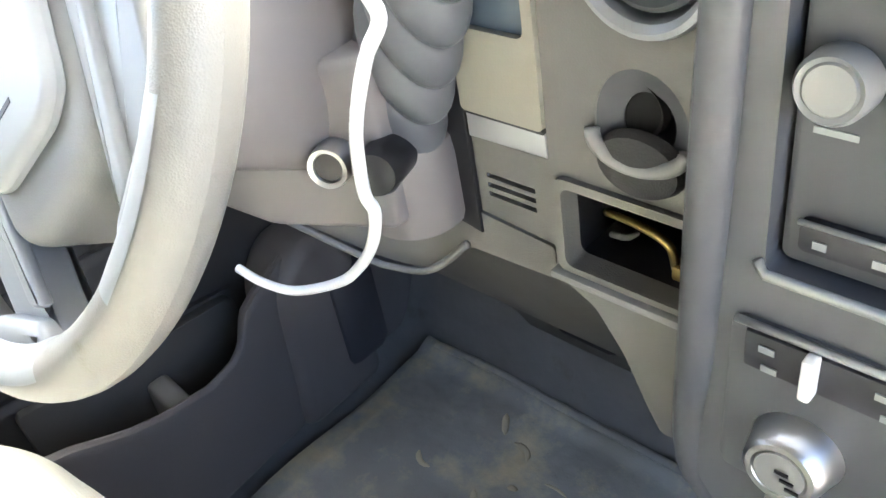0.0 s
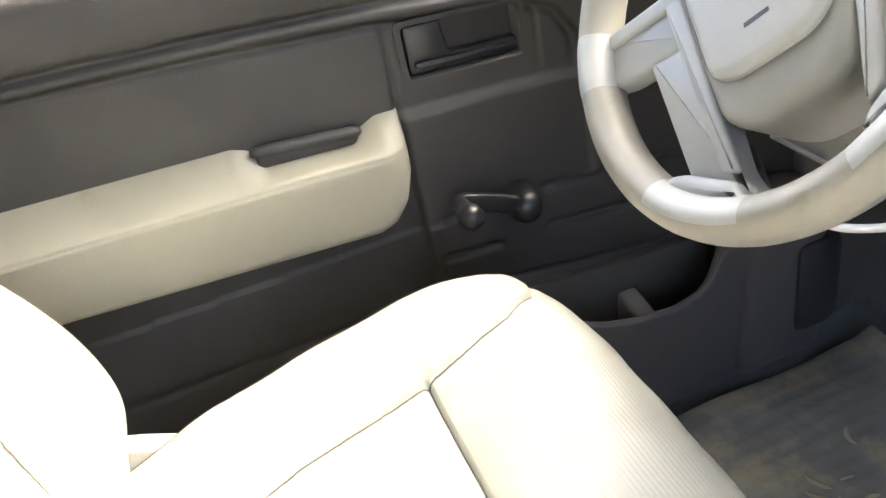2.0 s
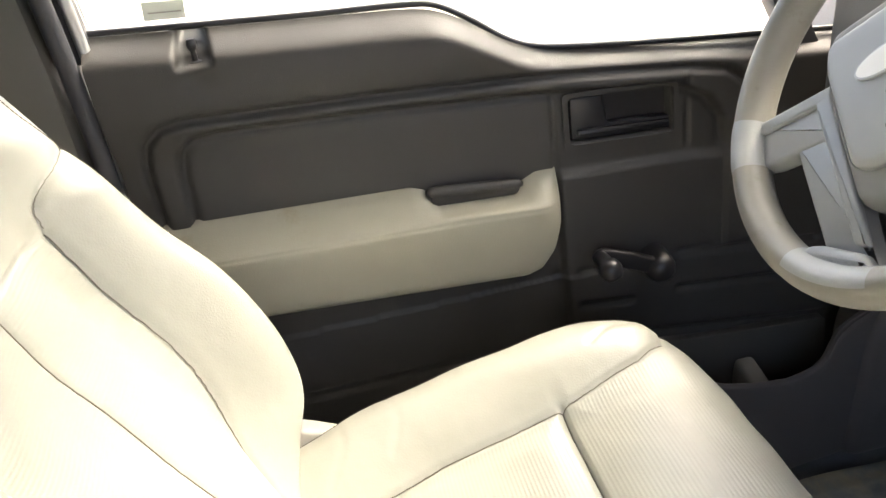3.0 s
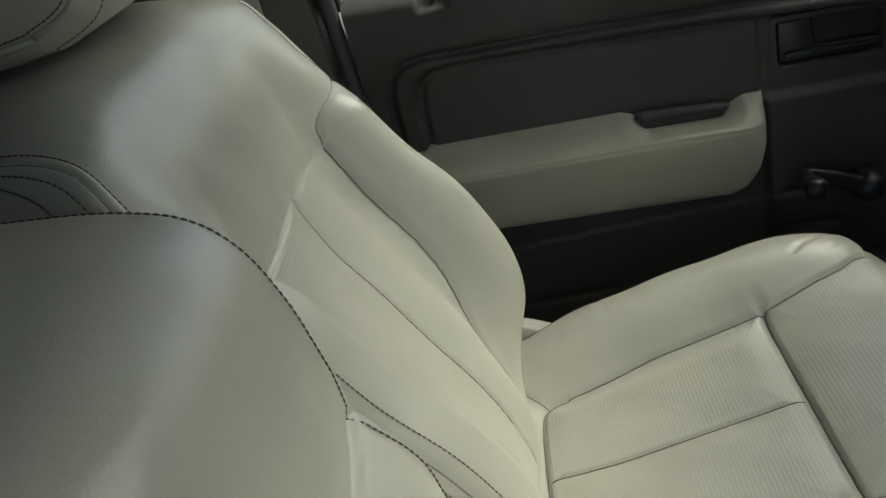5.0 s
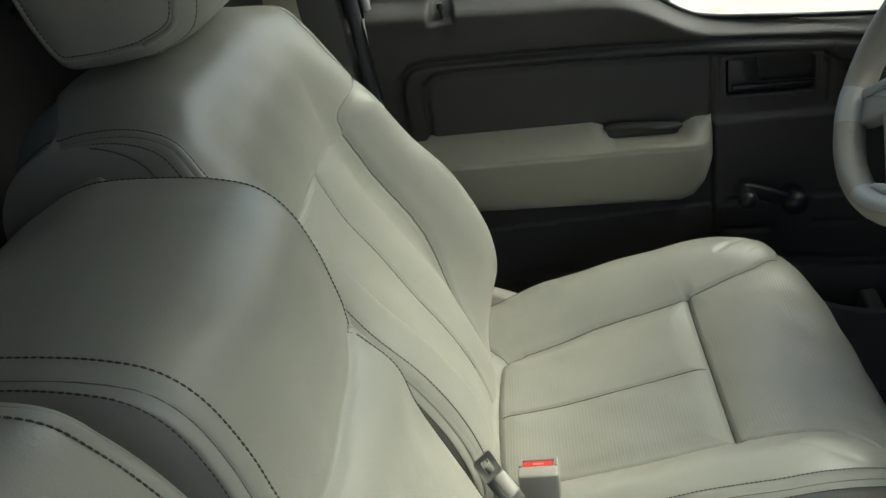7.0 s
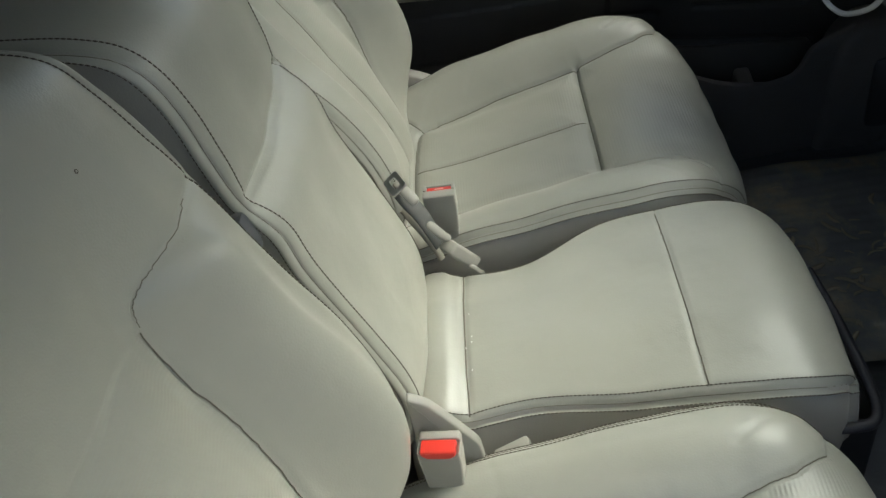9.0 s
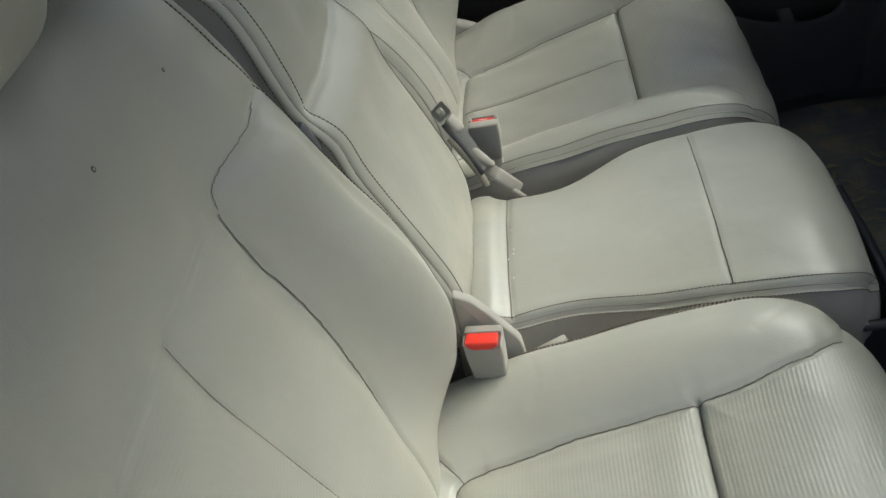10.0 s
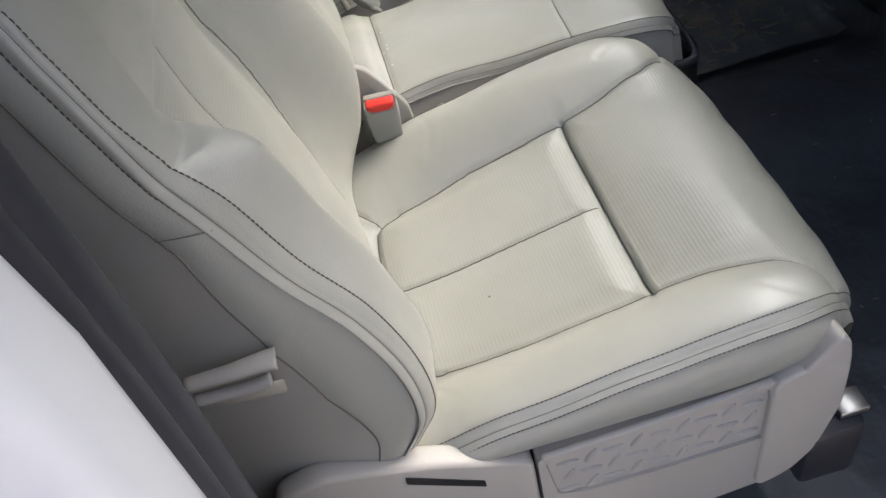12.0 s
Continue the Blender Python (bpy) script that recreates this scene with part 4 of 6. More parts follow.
k_seams = [([(-0.13, 0.726), (-0.04, 0.716), (0.05, 0.713), (0.13, 0.711)], 0.009, 0.0035, 0.006)]
ks = Sweep(KM, KE, [0.120] * 18, [0.120] * 18, 101, 300, lambda S, a: smooth(np.abs(a), 0.35, 1.0), 1, k_seams, lambda t: t > 4.0, lambda S, Q, a: -0.008 * np.abs(a) ** 26 + 0.007 * np.exp(-((Q - 0.675) / 0.03) ** 2) + 0.001 * np.sin(Q * 47) * np.sin(S * 55))
kcore = part("backrest", box((0.18, 0.10, 0.36), (0, -0.13, 0.64), 0.02, (6, 0, 0)), LEATHER_SIDE, mid)
V = sewn(ks, lambda P: body_frame(P, 0, 1), False, [
    ("back_shell", LEATHER_SIDE, "", lambda s, q, a: a < 0.5),
    ("lower_panel", LEATHER, "", lambda s, q, a: q < np.interp(s, [-0.13, -0.04, 0.05, 0.13], [0.726, 0.716, 0.713, 0.711])),
    ("upper_panel", LEATHER, "", lambda s, q, a: q > 0),
], kcore)
k_it, k0, k1 = np.searchsorted(ks.t, [3.6, 2.6, 16.6])
for col, out in ((0, -1), (-1, 1)):
    front = V[k_it:, col]
    rear = V[: k_it + 1, col][::-1]
    k = np.linspace(0, len(rear) - 1, len(front))
    rear = np.stack([np.interp(k, range(len(rear)), rear[:, j]) for j in range(3)], -1)
    side_fill("side_panel", front, rear, out * 0.006, LEATHER_SIDE, kcore, flip=(out < 0))
    a = V[k0:k1, 4 if col == 0 else -5] + np.array([0, 0.0005, 0.0004])
    inward = rear - front
    inward = inward / (np.linalg.norm(inward, axis=1)[:, None] + 1e-9)
    d = (front + inward * 0.0085 + np.array([out * 0.0058, 0, 0]))[6:k1 - k_it]
    welt(V[k_it + 6:k1:2, 4 if col == 0 else -5], front[6:k1 - k_it:2], d[::2], kcore)
    for line in (a[::2], d[::2]):
        dashes("stitching", [line], THREAD, kcore, "dark brown stitching")
part("seat_frame", box((0.18, 0.40, 0.20), (0, 0.28, 0.19), 0.02), SATIN, mid)
part("foot", box((0.14, 0.30, 0.10), (0, 0.28, 0.06), 0.01), BLACK, mid)


# ---- driver door ----
door = thing("door_1", (-0.85, 0.4, 0.05), "closed driver door, dark grey plastic panel with beige armrest and window crank", "door", kind="structure")
SILL = np.array([(-0.10, 0.818), (0.0, 0.808), (0.15, 0.794), (0.26, 0.785), (0.30, 0.777), (0.34, 0.752), (0.38, 0.722), (0.42, 0.706), (0.5, 0.693), (0.65, 0.674), (0.95, 0.64)])
ny, nz = 330, 230
dy_, dv_ = np.meshgrid(np.linspace(-0.095, 0.95, ny), np.linspace(0, 1, nz), indexing="ij")
sill_z = np.interp(dy_, SILL[:, 0], SILL[:, 1])
ker = np.ones(15) / 15
sill_z = np.apply_along_axis(lambda c: np.convolve(np.pad(c, 7, "edge"), ker, "valid"), 0, sill_z)
Z = 0.03 + dv_ * (sill_z - 0.03)
OUTER = [(-0.068, 0.40), (-0.066, 0.665), (-0.058, 0.694), (-0.038, 0.711), (-0.01, 0.715), (0.2, 0.700), (0.40, 0.682), (0.60, 0.655), (0.650, 0.645), (0.680, 0.620), (0.690, 0.58)]
INNER = [(-0.034, 0.50), (-0.028, 0.65), (-0.022, 0.676), (-0.006, 0.689), (0.03, 0.691), (0.2, 0.678), (0.40, 0.658), (0.58, 0.634), (0.62, 0.612), (0.64, 0.58), (0.642, 0.55)]
X = np.full_like(Z, -0.820)
X += 0.016 * smooth(Z, 0.66, 0.74) * np.exp(-((np.clip(Z - 0.70, 0, 1)) / 0.2) ** 2)
dO, dI = dist_to(dy_, Z, OUTER), dist_to(dy_, Z, INNER)
inner_area = inside(dy_, Z, INNER + [(0.642, 0.40), (-0.03, 0.40)])
X -= 0.004 * smooth(dI, 0.0, 0.006) * inner_area
X -= 0.009 * np.exp(-((dO / 0.0045) ** 2)) + 0.009 * np.exp(-((dI / 0.0045) ** 2))
band = inside(dy_, Z, OUTER + [(0.685, 0.40), (-0.06, 0.40)]) & ~inner_area
X += 0.003 * band * smooth(np.minimum(dO, dI), 0, 0.010)
lower = smooth(np.interp(dy_, [0.41, 0.42, 0.60, 0.95], [0.556, 0.556, 0.546, 0.50]) - Z, 0, 0.012) * smooth(dy_, 0.412, 0.420)
X += 0.012 * lower
for line, d, w in (
    ([(0.416, 0.30), (0.418, 0.55), (0.421, 0.652)], 0.004, 0.0028),
    ([(0.596, 0.553), (0.598, 0.648)], 0.003, 0.0026),
    ([(0.578, 0.400), (0.78, 0.378)], 0.006, 0.005),
    ([(0.577, 0.346), (0.78, 0.322)], 0.006, 0.005),
    ([(0.440, 0.405), (0.458, 0.403)], 0.005, 0.004),
    ([(0.436, 0.352), (0.505, 0.344)], 0.006, 0.005),
    ([(0.44, 0.300), (0.60, 0.272), (0.80, 0.246)], 0.006, 0.006),
    ([(-0.05, 0.30), (0.40, 0.295)], 0.003, 0.006),
):
    X -= d * np.exp(-((dist_to(dy_, Z, line) / w) ** 2))
# scooped well of the lock knob
lock_w = 0.0185 - 0.006 * smooth(Z, 0.785, 0.812)
X -= 0.026 * smooth(lock_w - np.abs(dy_ - 0.020), -0.003, 0.004) * smooth(Z, 0.773 - 0.002, 0.773 + 0.003) * (1 - smooth(Z, 0.806, 0.816))
X -= 0.006 * np.exp(-(((dy_ - 0.020) / 0.020) ** 2)) * np.exp(-(((Z - 0.773 + 0.018) / 0.014) ** 2))
# recess behind the pull handle
hx = smooth(0.068 - np.abs(dy_ - 0.508), 0, 0.006) * smooth(0.030 - np.abs(Z - (0.610 - 0.07 * (dy_ - 0.508))), 0, 0.006)
X -= 0.030 * hx
# rounded top turning outwards
X -= 0.040 * smooth(dv_, 0.955, 1.0) ** 2
skin = np.stack([X, dy_, Z], -1)
raw("door_panel", skin.reshape(-1, 3), grid_faces(ny, nz, False), TRIM, door, "dark grey grained door panel")
part("door_shell", slab([(-0.095, 0.0), (0.98, 0.0), (0.98, 0.60), (0.40, 0.66), (0.28, 0.735), (-0.095, 0.77)], "x", -0.93, -0.865, 0.012), PAINT, door, "white painted outer door skin")
part("sill_cap", slab([(-0.09, 0.02), (0.97, 0.02), (0.97, 0.61), (0.5, 0.665), (0.40, 0.685), (0.29, 0.755), (-0.09, 0.79)], "x", -0.868, -0.845, 0.004), TRIM_LOW, door)
glass = part("window_glass", slab([(-0.09, 0.70), (0.74, 0.62), (0.60, 0.90), (0.42, 1.30), (-0.12, 1.32), (-0.085, 0.80)], "x", -0.858, -0.854, 0.0005, 1), GLASS, door, "clear side window glass")
glass.visible_shadow = False
part("window_frame", slab([(-0.115, 0.79), (-0.085, 0.79), (-0.12, 1.33), (-0.15, 1.33)], "x", -0.875, -0.838, 0.006), SEAL, door)
part("window_frame", slab([(0.76, 0.62), (0.80, 0.62), (0.46, 1.34), (0.42, 1.34)], "x", -0.875, -0.838, 0.006), SEAL, door)
part("window_frame", slab([(-0.15, 1.31), (0.45, 1.31), (0.44, 1.35), (-0.16, 1.35)], "x", -0.875, -0.838, 0.006), SEAL, door)
strip = curve_pts([(-0.852, y, z + 0.003) for y, z in SILL], 60)
tube("glass_seal", strip, 0.004, BLACK, door, sides=6)
st = part("window_sticker", slab([(-0.025, 0.822), (0.020, 0.818), (0.022, 0.838), (-0.023, 0.842)], "x", -0.8532, -0.8526, 0.0, 1), STICKER, door, "small pale printed window sticker")
part("print_line", box((0.0006, 0.036, 0.0014), (-0.8523, -0.001, 0.828), 0.0, (-5, 0, 0)), BUCKLE, st)
# armrest: a swept pad whose front end curls up to the panel
ny2, nk = 150, 40
ay = np.linspace(-0.075, 0.417, ny2)
k = np.linspace(0, 1, nk)
top_z = np.interp(ay, [-0.08, 0.0, 0.23, 0.245, 0.26, 0.355, 0.372, 0.39, 0.417], [0.591, 0.587, 0.575, 0.569, 0.557, 0.549, 0.553, 0.561, 0.561])
edge_z = np.interp(ay, [-0.08, 0.30, 0.417], [0.553, 0.533, 0.524])
bot_z = np.interp(ay, [-0.08, 0.36, 0.38, 0.40, 0.417], [0.457, 0.424, 0.430, 0.450, 0.490])
reach = 0.046 * np.sqrt(np.clip(1 - np.clip((ay - 0.372) / 0.0455, 0, 1) ** 2.4, 0, 1))
AV = np.zeros((ny2, nk, 3))
for i in range(ny2):
    r = reach[i]
    prof = curve_pts([(-0.828, top_z[i]), (-0.826 + r * 0.45, top_z[i] - 0.010), (-0.822 + r * 0.92, edge_z[i] + 0.006), (-0.822 + r, edge_z[i] - 0.001), (-0.822 + r * 1.02, edge_z[i] - 0.012), (-0.822 + r * 0.90, (edge_z[i] + bot_z[i]) / 2 - 0.01), (-0.822 + r * 0.72, bot_z[i] + 0.010), (-0.825 + r * 0.3, bot_z[i]), (-0.830, bot_z[i])], nk)
    AV[i, :, 0], AV[i, :, 1], AV[i, :, 2] = prof[:, 0], ay[i], prof[:, 1]
raw("armrest", AV.reshape(-1, 3), grid_faces(ny2, nk, True), BEIGE, door, "beige vinyl armrest with grimy front end")
part("pull_cup", slab(rounded([(0.250, 0.548), (0.362, 0.541), (0.368, 0.556), (0.255, 0.568)], 0.006, 3), "x", -0.822, -0.806, 0.003), TRIM, door, "dark pull cup set in the armrest")
tube("pull_cup_lip", np.stack([np.linspace(-0.812, -0.812, 24), np.linspace(0.247, 0.370, 24), np.linspace(0.5665, 0.5525, 24)], -1), 0.0075 * np.sqrt(np.clip(1 - np.abs(np.linspace(-1, 1, 24)) ** 14, 0.15, 1)), TRIM, door, sides=14)
# inner release handle
hd = part("release_handle", slab(rounded([(0.444, 0.587), (0.576, 0.578), (0.576, 0.595), (0.492, 0.602), (0.488, 0.640), (0.444, 0.643)], 0.005, 3), "x", -0.842, -0.829, 0.003), BLACK, door, "black inner release handle")
part("handle_lip", slab(rounded([(0.449, 0.593), (0.572, 0.584), (0.572, 0.593), (0.449, 0.602)], 0.003, 3), "x", -0.829, -0.822, 0.003), BLACK, hd)
part("handle_bezel", plate(rounded([(0.432, 0.578), (0.584, 0.567), (0.584, 0.643), (0.432, 0.653)], 0.008, 4), [rounded([(0.439, 0.584), (0.578, 0.574), (0.578, 0.637), (0.439, 0.647)], 0.008, 4)], "x", -0.824, -0.8215), TRIM, door)
# shade of the handle recess is painted with a black plate
part("recess_shade_plate", slab(rounded([(0.440, 0.583), (0.577, 0.573), (0.577, 0.637), (0.440, 0.647)], 0.006, 3), "x", -0.850, -0.840, 0.0005, 1), BLACK, door, "black plate set in to darken the handle recess")
# lock knob
lk = part("lock_knob", lathe([(0.0, 0.0), (0.0032, 0.0), (0.003, 0.012), (0.0052, 0.015), (0.0056, 0.021), (0.004, 0.025), (0.0, 0.026)], (-0.829, 0.020, 0.774), (0, 0, 1), 18), BLACK, door, "small black lock knob")
part("knob_ferrule", lathe([(0.0, 0.0), (0.008, 0.0), (0.008, 0.002), (0.004, 0.003), (0.0, 0.003)], (-0.829, 0.020, 0.7725), (0, 0, 1), 18), BLACK, lk)
# window crank
ck = part("window_crank", slab(rounded([(0.452, 0.449), (0.444, 0.440), (0.447, 0.430), (0.490, 0.414), (0.522, 0.398), (0.545, 0.392), (0.551, 0.403), (0.543, 0.414), (0.498, 0.436), (0.462, 0.450)], 0.008, 4), "x", -0.789, -0.777, 0.0045, 4), BLACK, door, "black window crank")
part("crank_pivot", lathe([(0.0, 0.044), (0.010, 0.043), (0.017, 0.038), (0.0205, 0.030), (0.0215, 0.015), (0.0225, 0.0), (0.0, 0.0)], (-0.810, 0.538, 0.402), (1, 0, 0), 32), BLACK, ck)
part("crank_knob", lathe([(0.0, 0.050), (0.008, 0.049), (0.0130, 0.045), (0.0152, 0.038), (0.0145, 0.030), (0.0105, 0.022), (0.0095, 0.0), (0.0, 0.0)], (-0.780, 0.455, 0.440), (1, 0, 0), 32), BLACK, ck)
# map pocket along the bottom of the door
by = np.linspace(0.30, 0.86, 90)
rim = np.interp(by, [0.30, 0.45, 0.54, 0.60, 0.64, 0.70, 0.74, 0.757, 0.775, 0.80, 0.86], [0.30, 0.282, 0.258, 0.230, 0.218, 0.207, 0.213, 0.225, 0.262, 0.275, 0.29])
out_x = -0.745 + 0.030 * np.sin(np.pi * np.clip((by - 0.30) / 0.56, 0, 1)) ** 0.7
BV = np.zeros((90, 26, 3))
for i in range(90):
    pr = curve_pts([(-0.80, 0.035), (out_x[i] - 0.012, 0.035), (out_x[i] - 0.004, 0.06), (out_x[i], rim[i] - 0.02), (out_x[i] - 0.003, rim[i]), (out_x[i] - 0.010, rim[i] + 0.001), (out_x[i] - 0.014, rim[i] - 0.02), (out_x[i] - 0.016, 0.06)], 26)
    BV[i, :, 0], BV[i, :, 1], BV[i, :, 2] = pr[:, 0], by[i], pr[:, 1]
pk = raw("map_pocket", BV.reshape(-1, 3), grid_faces(90, 26, False), TRIM_LOW, door, "charcoal map pocket at the foot of the door")
# dark inset panel paints the shade of the deep pocket
part("pocket_shade_panel", slab(rounded([(0.52, 0.04), (0.80, 0.04), (0.80, 0.245), (0.60, 0.262), (0.52, 0.275)], 0.012, 3), "x", -0.812, -0.796, 0.002), KNEE, pk, "dark grey panel painting the shade inside the pocket")
part("pocket_divider", box((0.075, 0.030, 0.11), (-0.770, 0.668, 0.150), 0.008, (0, 12, 0), 3), DASH, pk, "pale grey divider rib in the pocket")
part("pocket_floor", box((0.09, 0.54, 0.02), (-0.785, 0.58, 0.055), 0.006), BLACK, pk)
part("speaker_housing", slab(rounded([(0.80, 0.02), (0.95, 0.02), (0.95, 0.30), (0.86, 0.30), (0.82, 0.25)], 0.03, 5), "x", -0.815, -0.725, 0.02, 4), TRIM_LOW, door, "charcoal rounded end of the door pocket")
# kick panel ahead of the door
structure(part("kick_panel", slab(rounded([(0.90, 0.0), (1.32, 0.0), (1.32, 0.75), (0.97, 0.75), (0.955, 0.3)], 0.03), "x", -0.83, -0.775, 0.015, 3), TRIM_LOW), "charcoal kick panel beside the pedals", "panel")
structure(part("kick_panel", slab(rounded([(0.90, 0.0), (1.32, 0.0), (1.32, 0.75), (0.97, 0.75), (0.955, 0.3)], 0.03), "x", 0.775, 0.83, 0.015, 3), TRIM_LOW), "charcoal kick panel on the passenger side", "panel")
tagged(part("parking_brake_bracket", box((0.05, 0.08, 0.16), (-0.74, 0.93, 0.15), 0.02), SATIN), "dark parking brake bracket by the kick panel", "bracket")

# ---- floor mat ----
mx, my = np.meshgrid(np.linspace(-0.72, -0.19, 120), np.linspace(0.50, 1.035, 120))
mz = 0.012 + 0.0012 * np.exp(-((np.mod(mx * 40, 1) - 0.5) / 0.2) ** 2) + 0.010 * smooth(my, 1.005, 1.03) + 0.07 * np.exp(-((mx / 0.15) ** 4))
mz += 0.004 * np.sin(mx * 31 + 2) * np.sin(my * 23)
mat_thing = thing("floor_mat", (-0.45, 0.77, 0.01), "dusty dark rubber mat in the driver footwell", "floor mat")
raw("mat_sheet", np.stack([mx, my, mz], -1).reshape(-1, 3), grid_faces(120, 120, False), MAT, mat_thing)
tube("mat_rim", curve_pts([(-0.70, 1.03, 0.022), (-0.60, 1.036, 0.024), (-0.45, 1.034, 0.026), (-0.24, 1.026, 0.040)], 60), 0.007, MAT, mat_thing, sides=8, flat=0.6)
# dry grass trodden into the mat
rng = random.Random(5)
blades_v, blades_f, nb = [], [], 0
for k in range(110):
    cx_, cy_ = rng.gauss(-0.36, 0.10), rng.gauss(0.80, 0.10)
    if not (-0.68 < cx_ < -0.22 and 0.55 < cy_ < 1.0):
        continue
    a, ln, bend = rng.uniform(0, math.pi), rng.uniform(0.012, 0.045), rng.uniform(-0.9, 0.9)
    u = np.linspace(-0.5, 0.5, 7)
    px_, py_ = cx_ + ln * u * math.cos(a) - bend * ln * u * u * math.sin(a), cy_ + ln * u * math.sin(a) + bend * ln * u * u * math.cos(a)
    pz_ = 0.0165 + 0.07 * np.exp(-((px_ / 0.15) ** 4)) + 0.004 * np.sin(px_ * 31 + 2) * np.sin(py_ * 23)
    v_, f_ = tube_arrays(np.stack([px_, py_, pz_], -1), rng.uniform(0.0012, 0.0052) * (1 - (2 * u) ** 4 * 0.8), 6, 0.22)
    blades_v.append(v_)
    blades_f.append(f_ + nb)
    nb += len(v_)
tagged(raw("dry_grass", np.concatenate(blades_v), np.concatenate(blades_f), STRAW), "dry ochre grass trodden into the driver mat", "litter", kind="stuff")

# pedals
for nm, px, w in (("brake_pedal", -0.43, 0.085), ("accelerator_pedal", -0.30, 0.05)):
    pd = thing(nm, (px, 1.08, 0.15), "black rubber %s under the dashboard" % nm.replace("_", " "), "pedal")
    part("pad", box((w, 0.02, 0.07), (px, 1.06, 0.19), 0.008, (-25, 0, 0)), BLACK, pd)
    part("arm", box((0.018, 0.012, 0.30), (px, 1.12, 0.34), 0.004, (-12, 0, 0)), SATIN, pd)

# ---- dashboard ----
dash = thing("dashboard", (0, 0.85, 0.5), "grey plastic dashboard with vents and an open pocket", "dashboard", kind="structure")
part("top_pad", slab(rounded([(0.74, 0.83), (0.78, 0.90), (0.95, 0.93), (1.34, 0.86), (1.34, 0.74), (0.80, 0.76)], 0.03, 5), "x", -0.80, 0.80, 0.02, 3), TRIM, dash)
D = 0.765
# panel between the column and the centre stack
pocket = rect(-0.223, 0.571, -0.140, 0.627, 0.007)
strip = rounded([(-0.231, 0.80), (-0.116, 0.80), (-0.128, 0.62), (-0.133, 0.46), (-0.160, 0.455), (-0.170, 0.475), (-0.186, 0.512), (-0.206, 0.542), (-0.233, 0.556)], 0.006, 3)
pn = part("switch_panel", plate(strip, [pocket, ring(-0.172, 0.675, 0.0275, 0.0335), ring(-0.168, 0.770, 0.037, 0.042)], "y", D, D + 0.012), DASH, dash, "olive grey switch panel")
bm = plate(rect(-0.229, 0.565, -0.134, 0.633, 0.010), [pocket], "y", D - 0.004, D + 0.001)
part("pocket_rim", bm, DASH, pn)
part("pocket_lip", box((0.098, 0.010, 0.006), (-0.183, D - 0.004, 0.5635), 0.002), KNOB, pn, "pale worn pocket lip")
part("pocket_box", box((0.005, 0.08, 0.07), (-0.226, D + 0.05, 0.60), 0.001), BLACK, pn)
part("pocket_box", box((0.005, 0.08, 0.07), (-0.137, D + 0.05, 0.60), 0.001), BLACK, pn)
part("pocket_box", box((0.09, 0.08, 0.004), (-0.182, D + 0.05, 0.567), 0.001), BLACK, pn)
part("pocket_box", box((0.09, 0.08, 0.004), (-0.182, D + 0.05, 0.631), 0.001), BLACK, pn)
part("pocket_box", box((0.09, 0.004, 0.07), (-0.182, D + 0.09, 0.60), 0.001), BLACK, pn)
for pts, m_, r_ in (([(-0.219, 0.800, 0.587), (-0.188, 0.785, 0.599), (-0.164, 0.778, 0.599), (-0.163, 0.785, 0.578)], BRASS, 0.0028), ([(-0.216, 0.800, 0.571), (-0.199, 0.790, 0.582), (-0.198, 0.800, 0.579)], GREYWEB, 0.0022), ([(-0.209, 0.810, 0.541), (-0.184, 0.790, 0.553), (-0.167, 0.785, 0.553)], GREYWEB, 0.0024), ([(-0.181, 0.785, 0.551), (-0.175, 0.785, 0.558), (-0.169, 0.785, 0.554)], BRASS, 0.0030)):
    tube("loose_wire", curve_pts(pts, 20), r_, m_, pn, "loose wires left in the empty pocket", sides=7)
part("wire_plug", box((0.016, 0.012, 0.010), (-0.155, 0.785, 0.578), 0.002), BRASS, pn)
HOLE_SHADE = surface("unlit_socket_hole", (0.004, 0.004, 0.005), 0.9, grain=0.001, bump=0.05)
# recessed socket with a rounded lower lip
sock = part("socket_recess", lathe([(0.0335, 0.0), (0.0318, -0.002), (0.024, -0.006), (0.0175, -0.008), (0.0165, -0.045), (0.0, -0.046)], (0, 0, 0), (0, -1, 0), 40), STACK, pn, "dark grey round socket recess")
sock.data.transform(Matrix.Translation((-0.172, D, 0.675)) @ Matrix.Diagonal((0.86, 1, 1.02, 1)))
# near-black disc paints the unlit depth of the socket
part("hole_shade_disc", lathe([(0.0, -0.008), (0.0145, -0.008), (0.0168, -0.006), (0.0176, -0.012), (0.0, -0.014)], (-0.1805, D + 0.001, 0.681), (0, -1, 0), 32), HOLE_SHADE, sock)
lip = [(-0.172 + 0.027 * math.cos(a), D - 0.003 - 0.005 * abs(math.sin(a)), 0.672 + 0.014 * math.sin(a)) for a in np.linspace(math.pi, 2 * math.pi, 24)]
tube("socket_lip", lip, 0.0042, KNOB, sock, "pale rounded socket lip", sides=8)
low = lathe([(0.0, 0.006), (0.014, 0.005), (0.024, 0.002), (0.027, -0.002), (0.0, -0.004)], (0, 0, 0), (0, -1, 0), 32)
low.transform(Matrix.Translation((-0.172, D - 0.002, 0.656)) @ Matrix.Diagonal((0.98, 1.6, 0.72, 1)))
part("socket_flap", low, TRIM, sock)
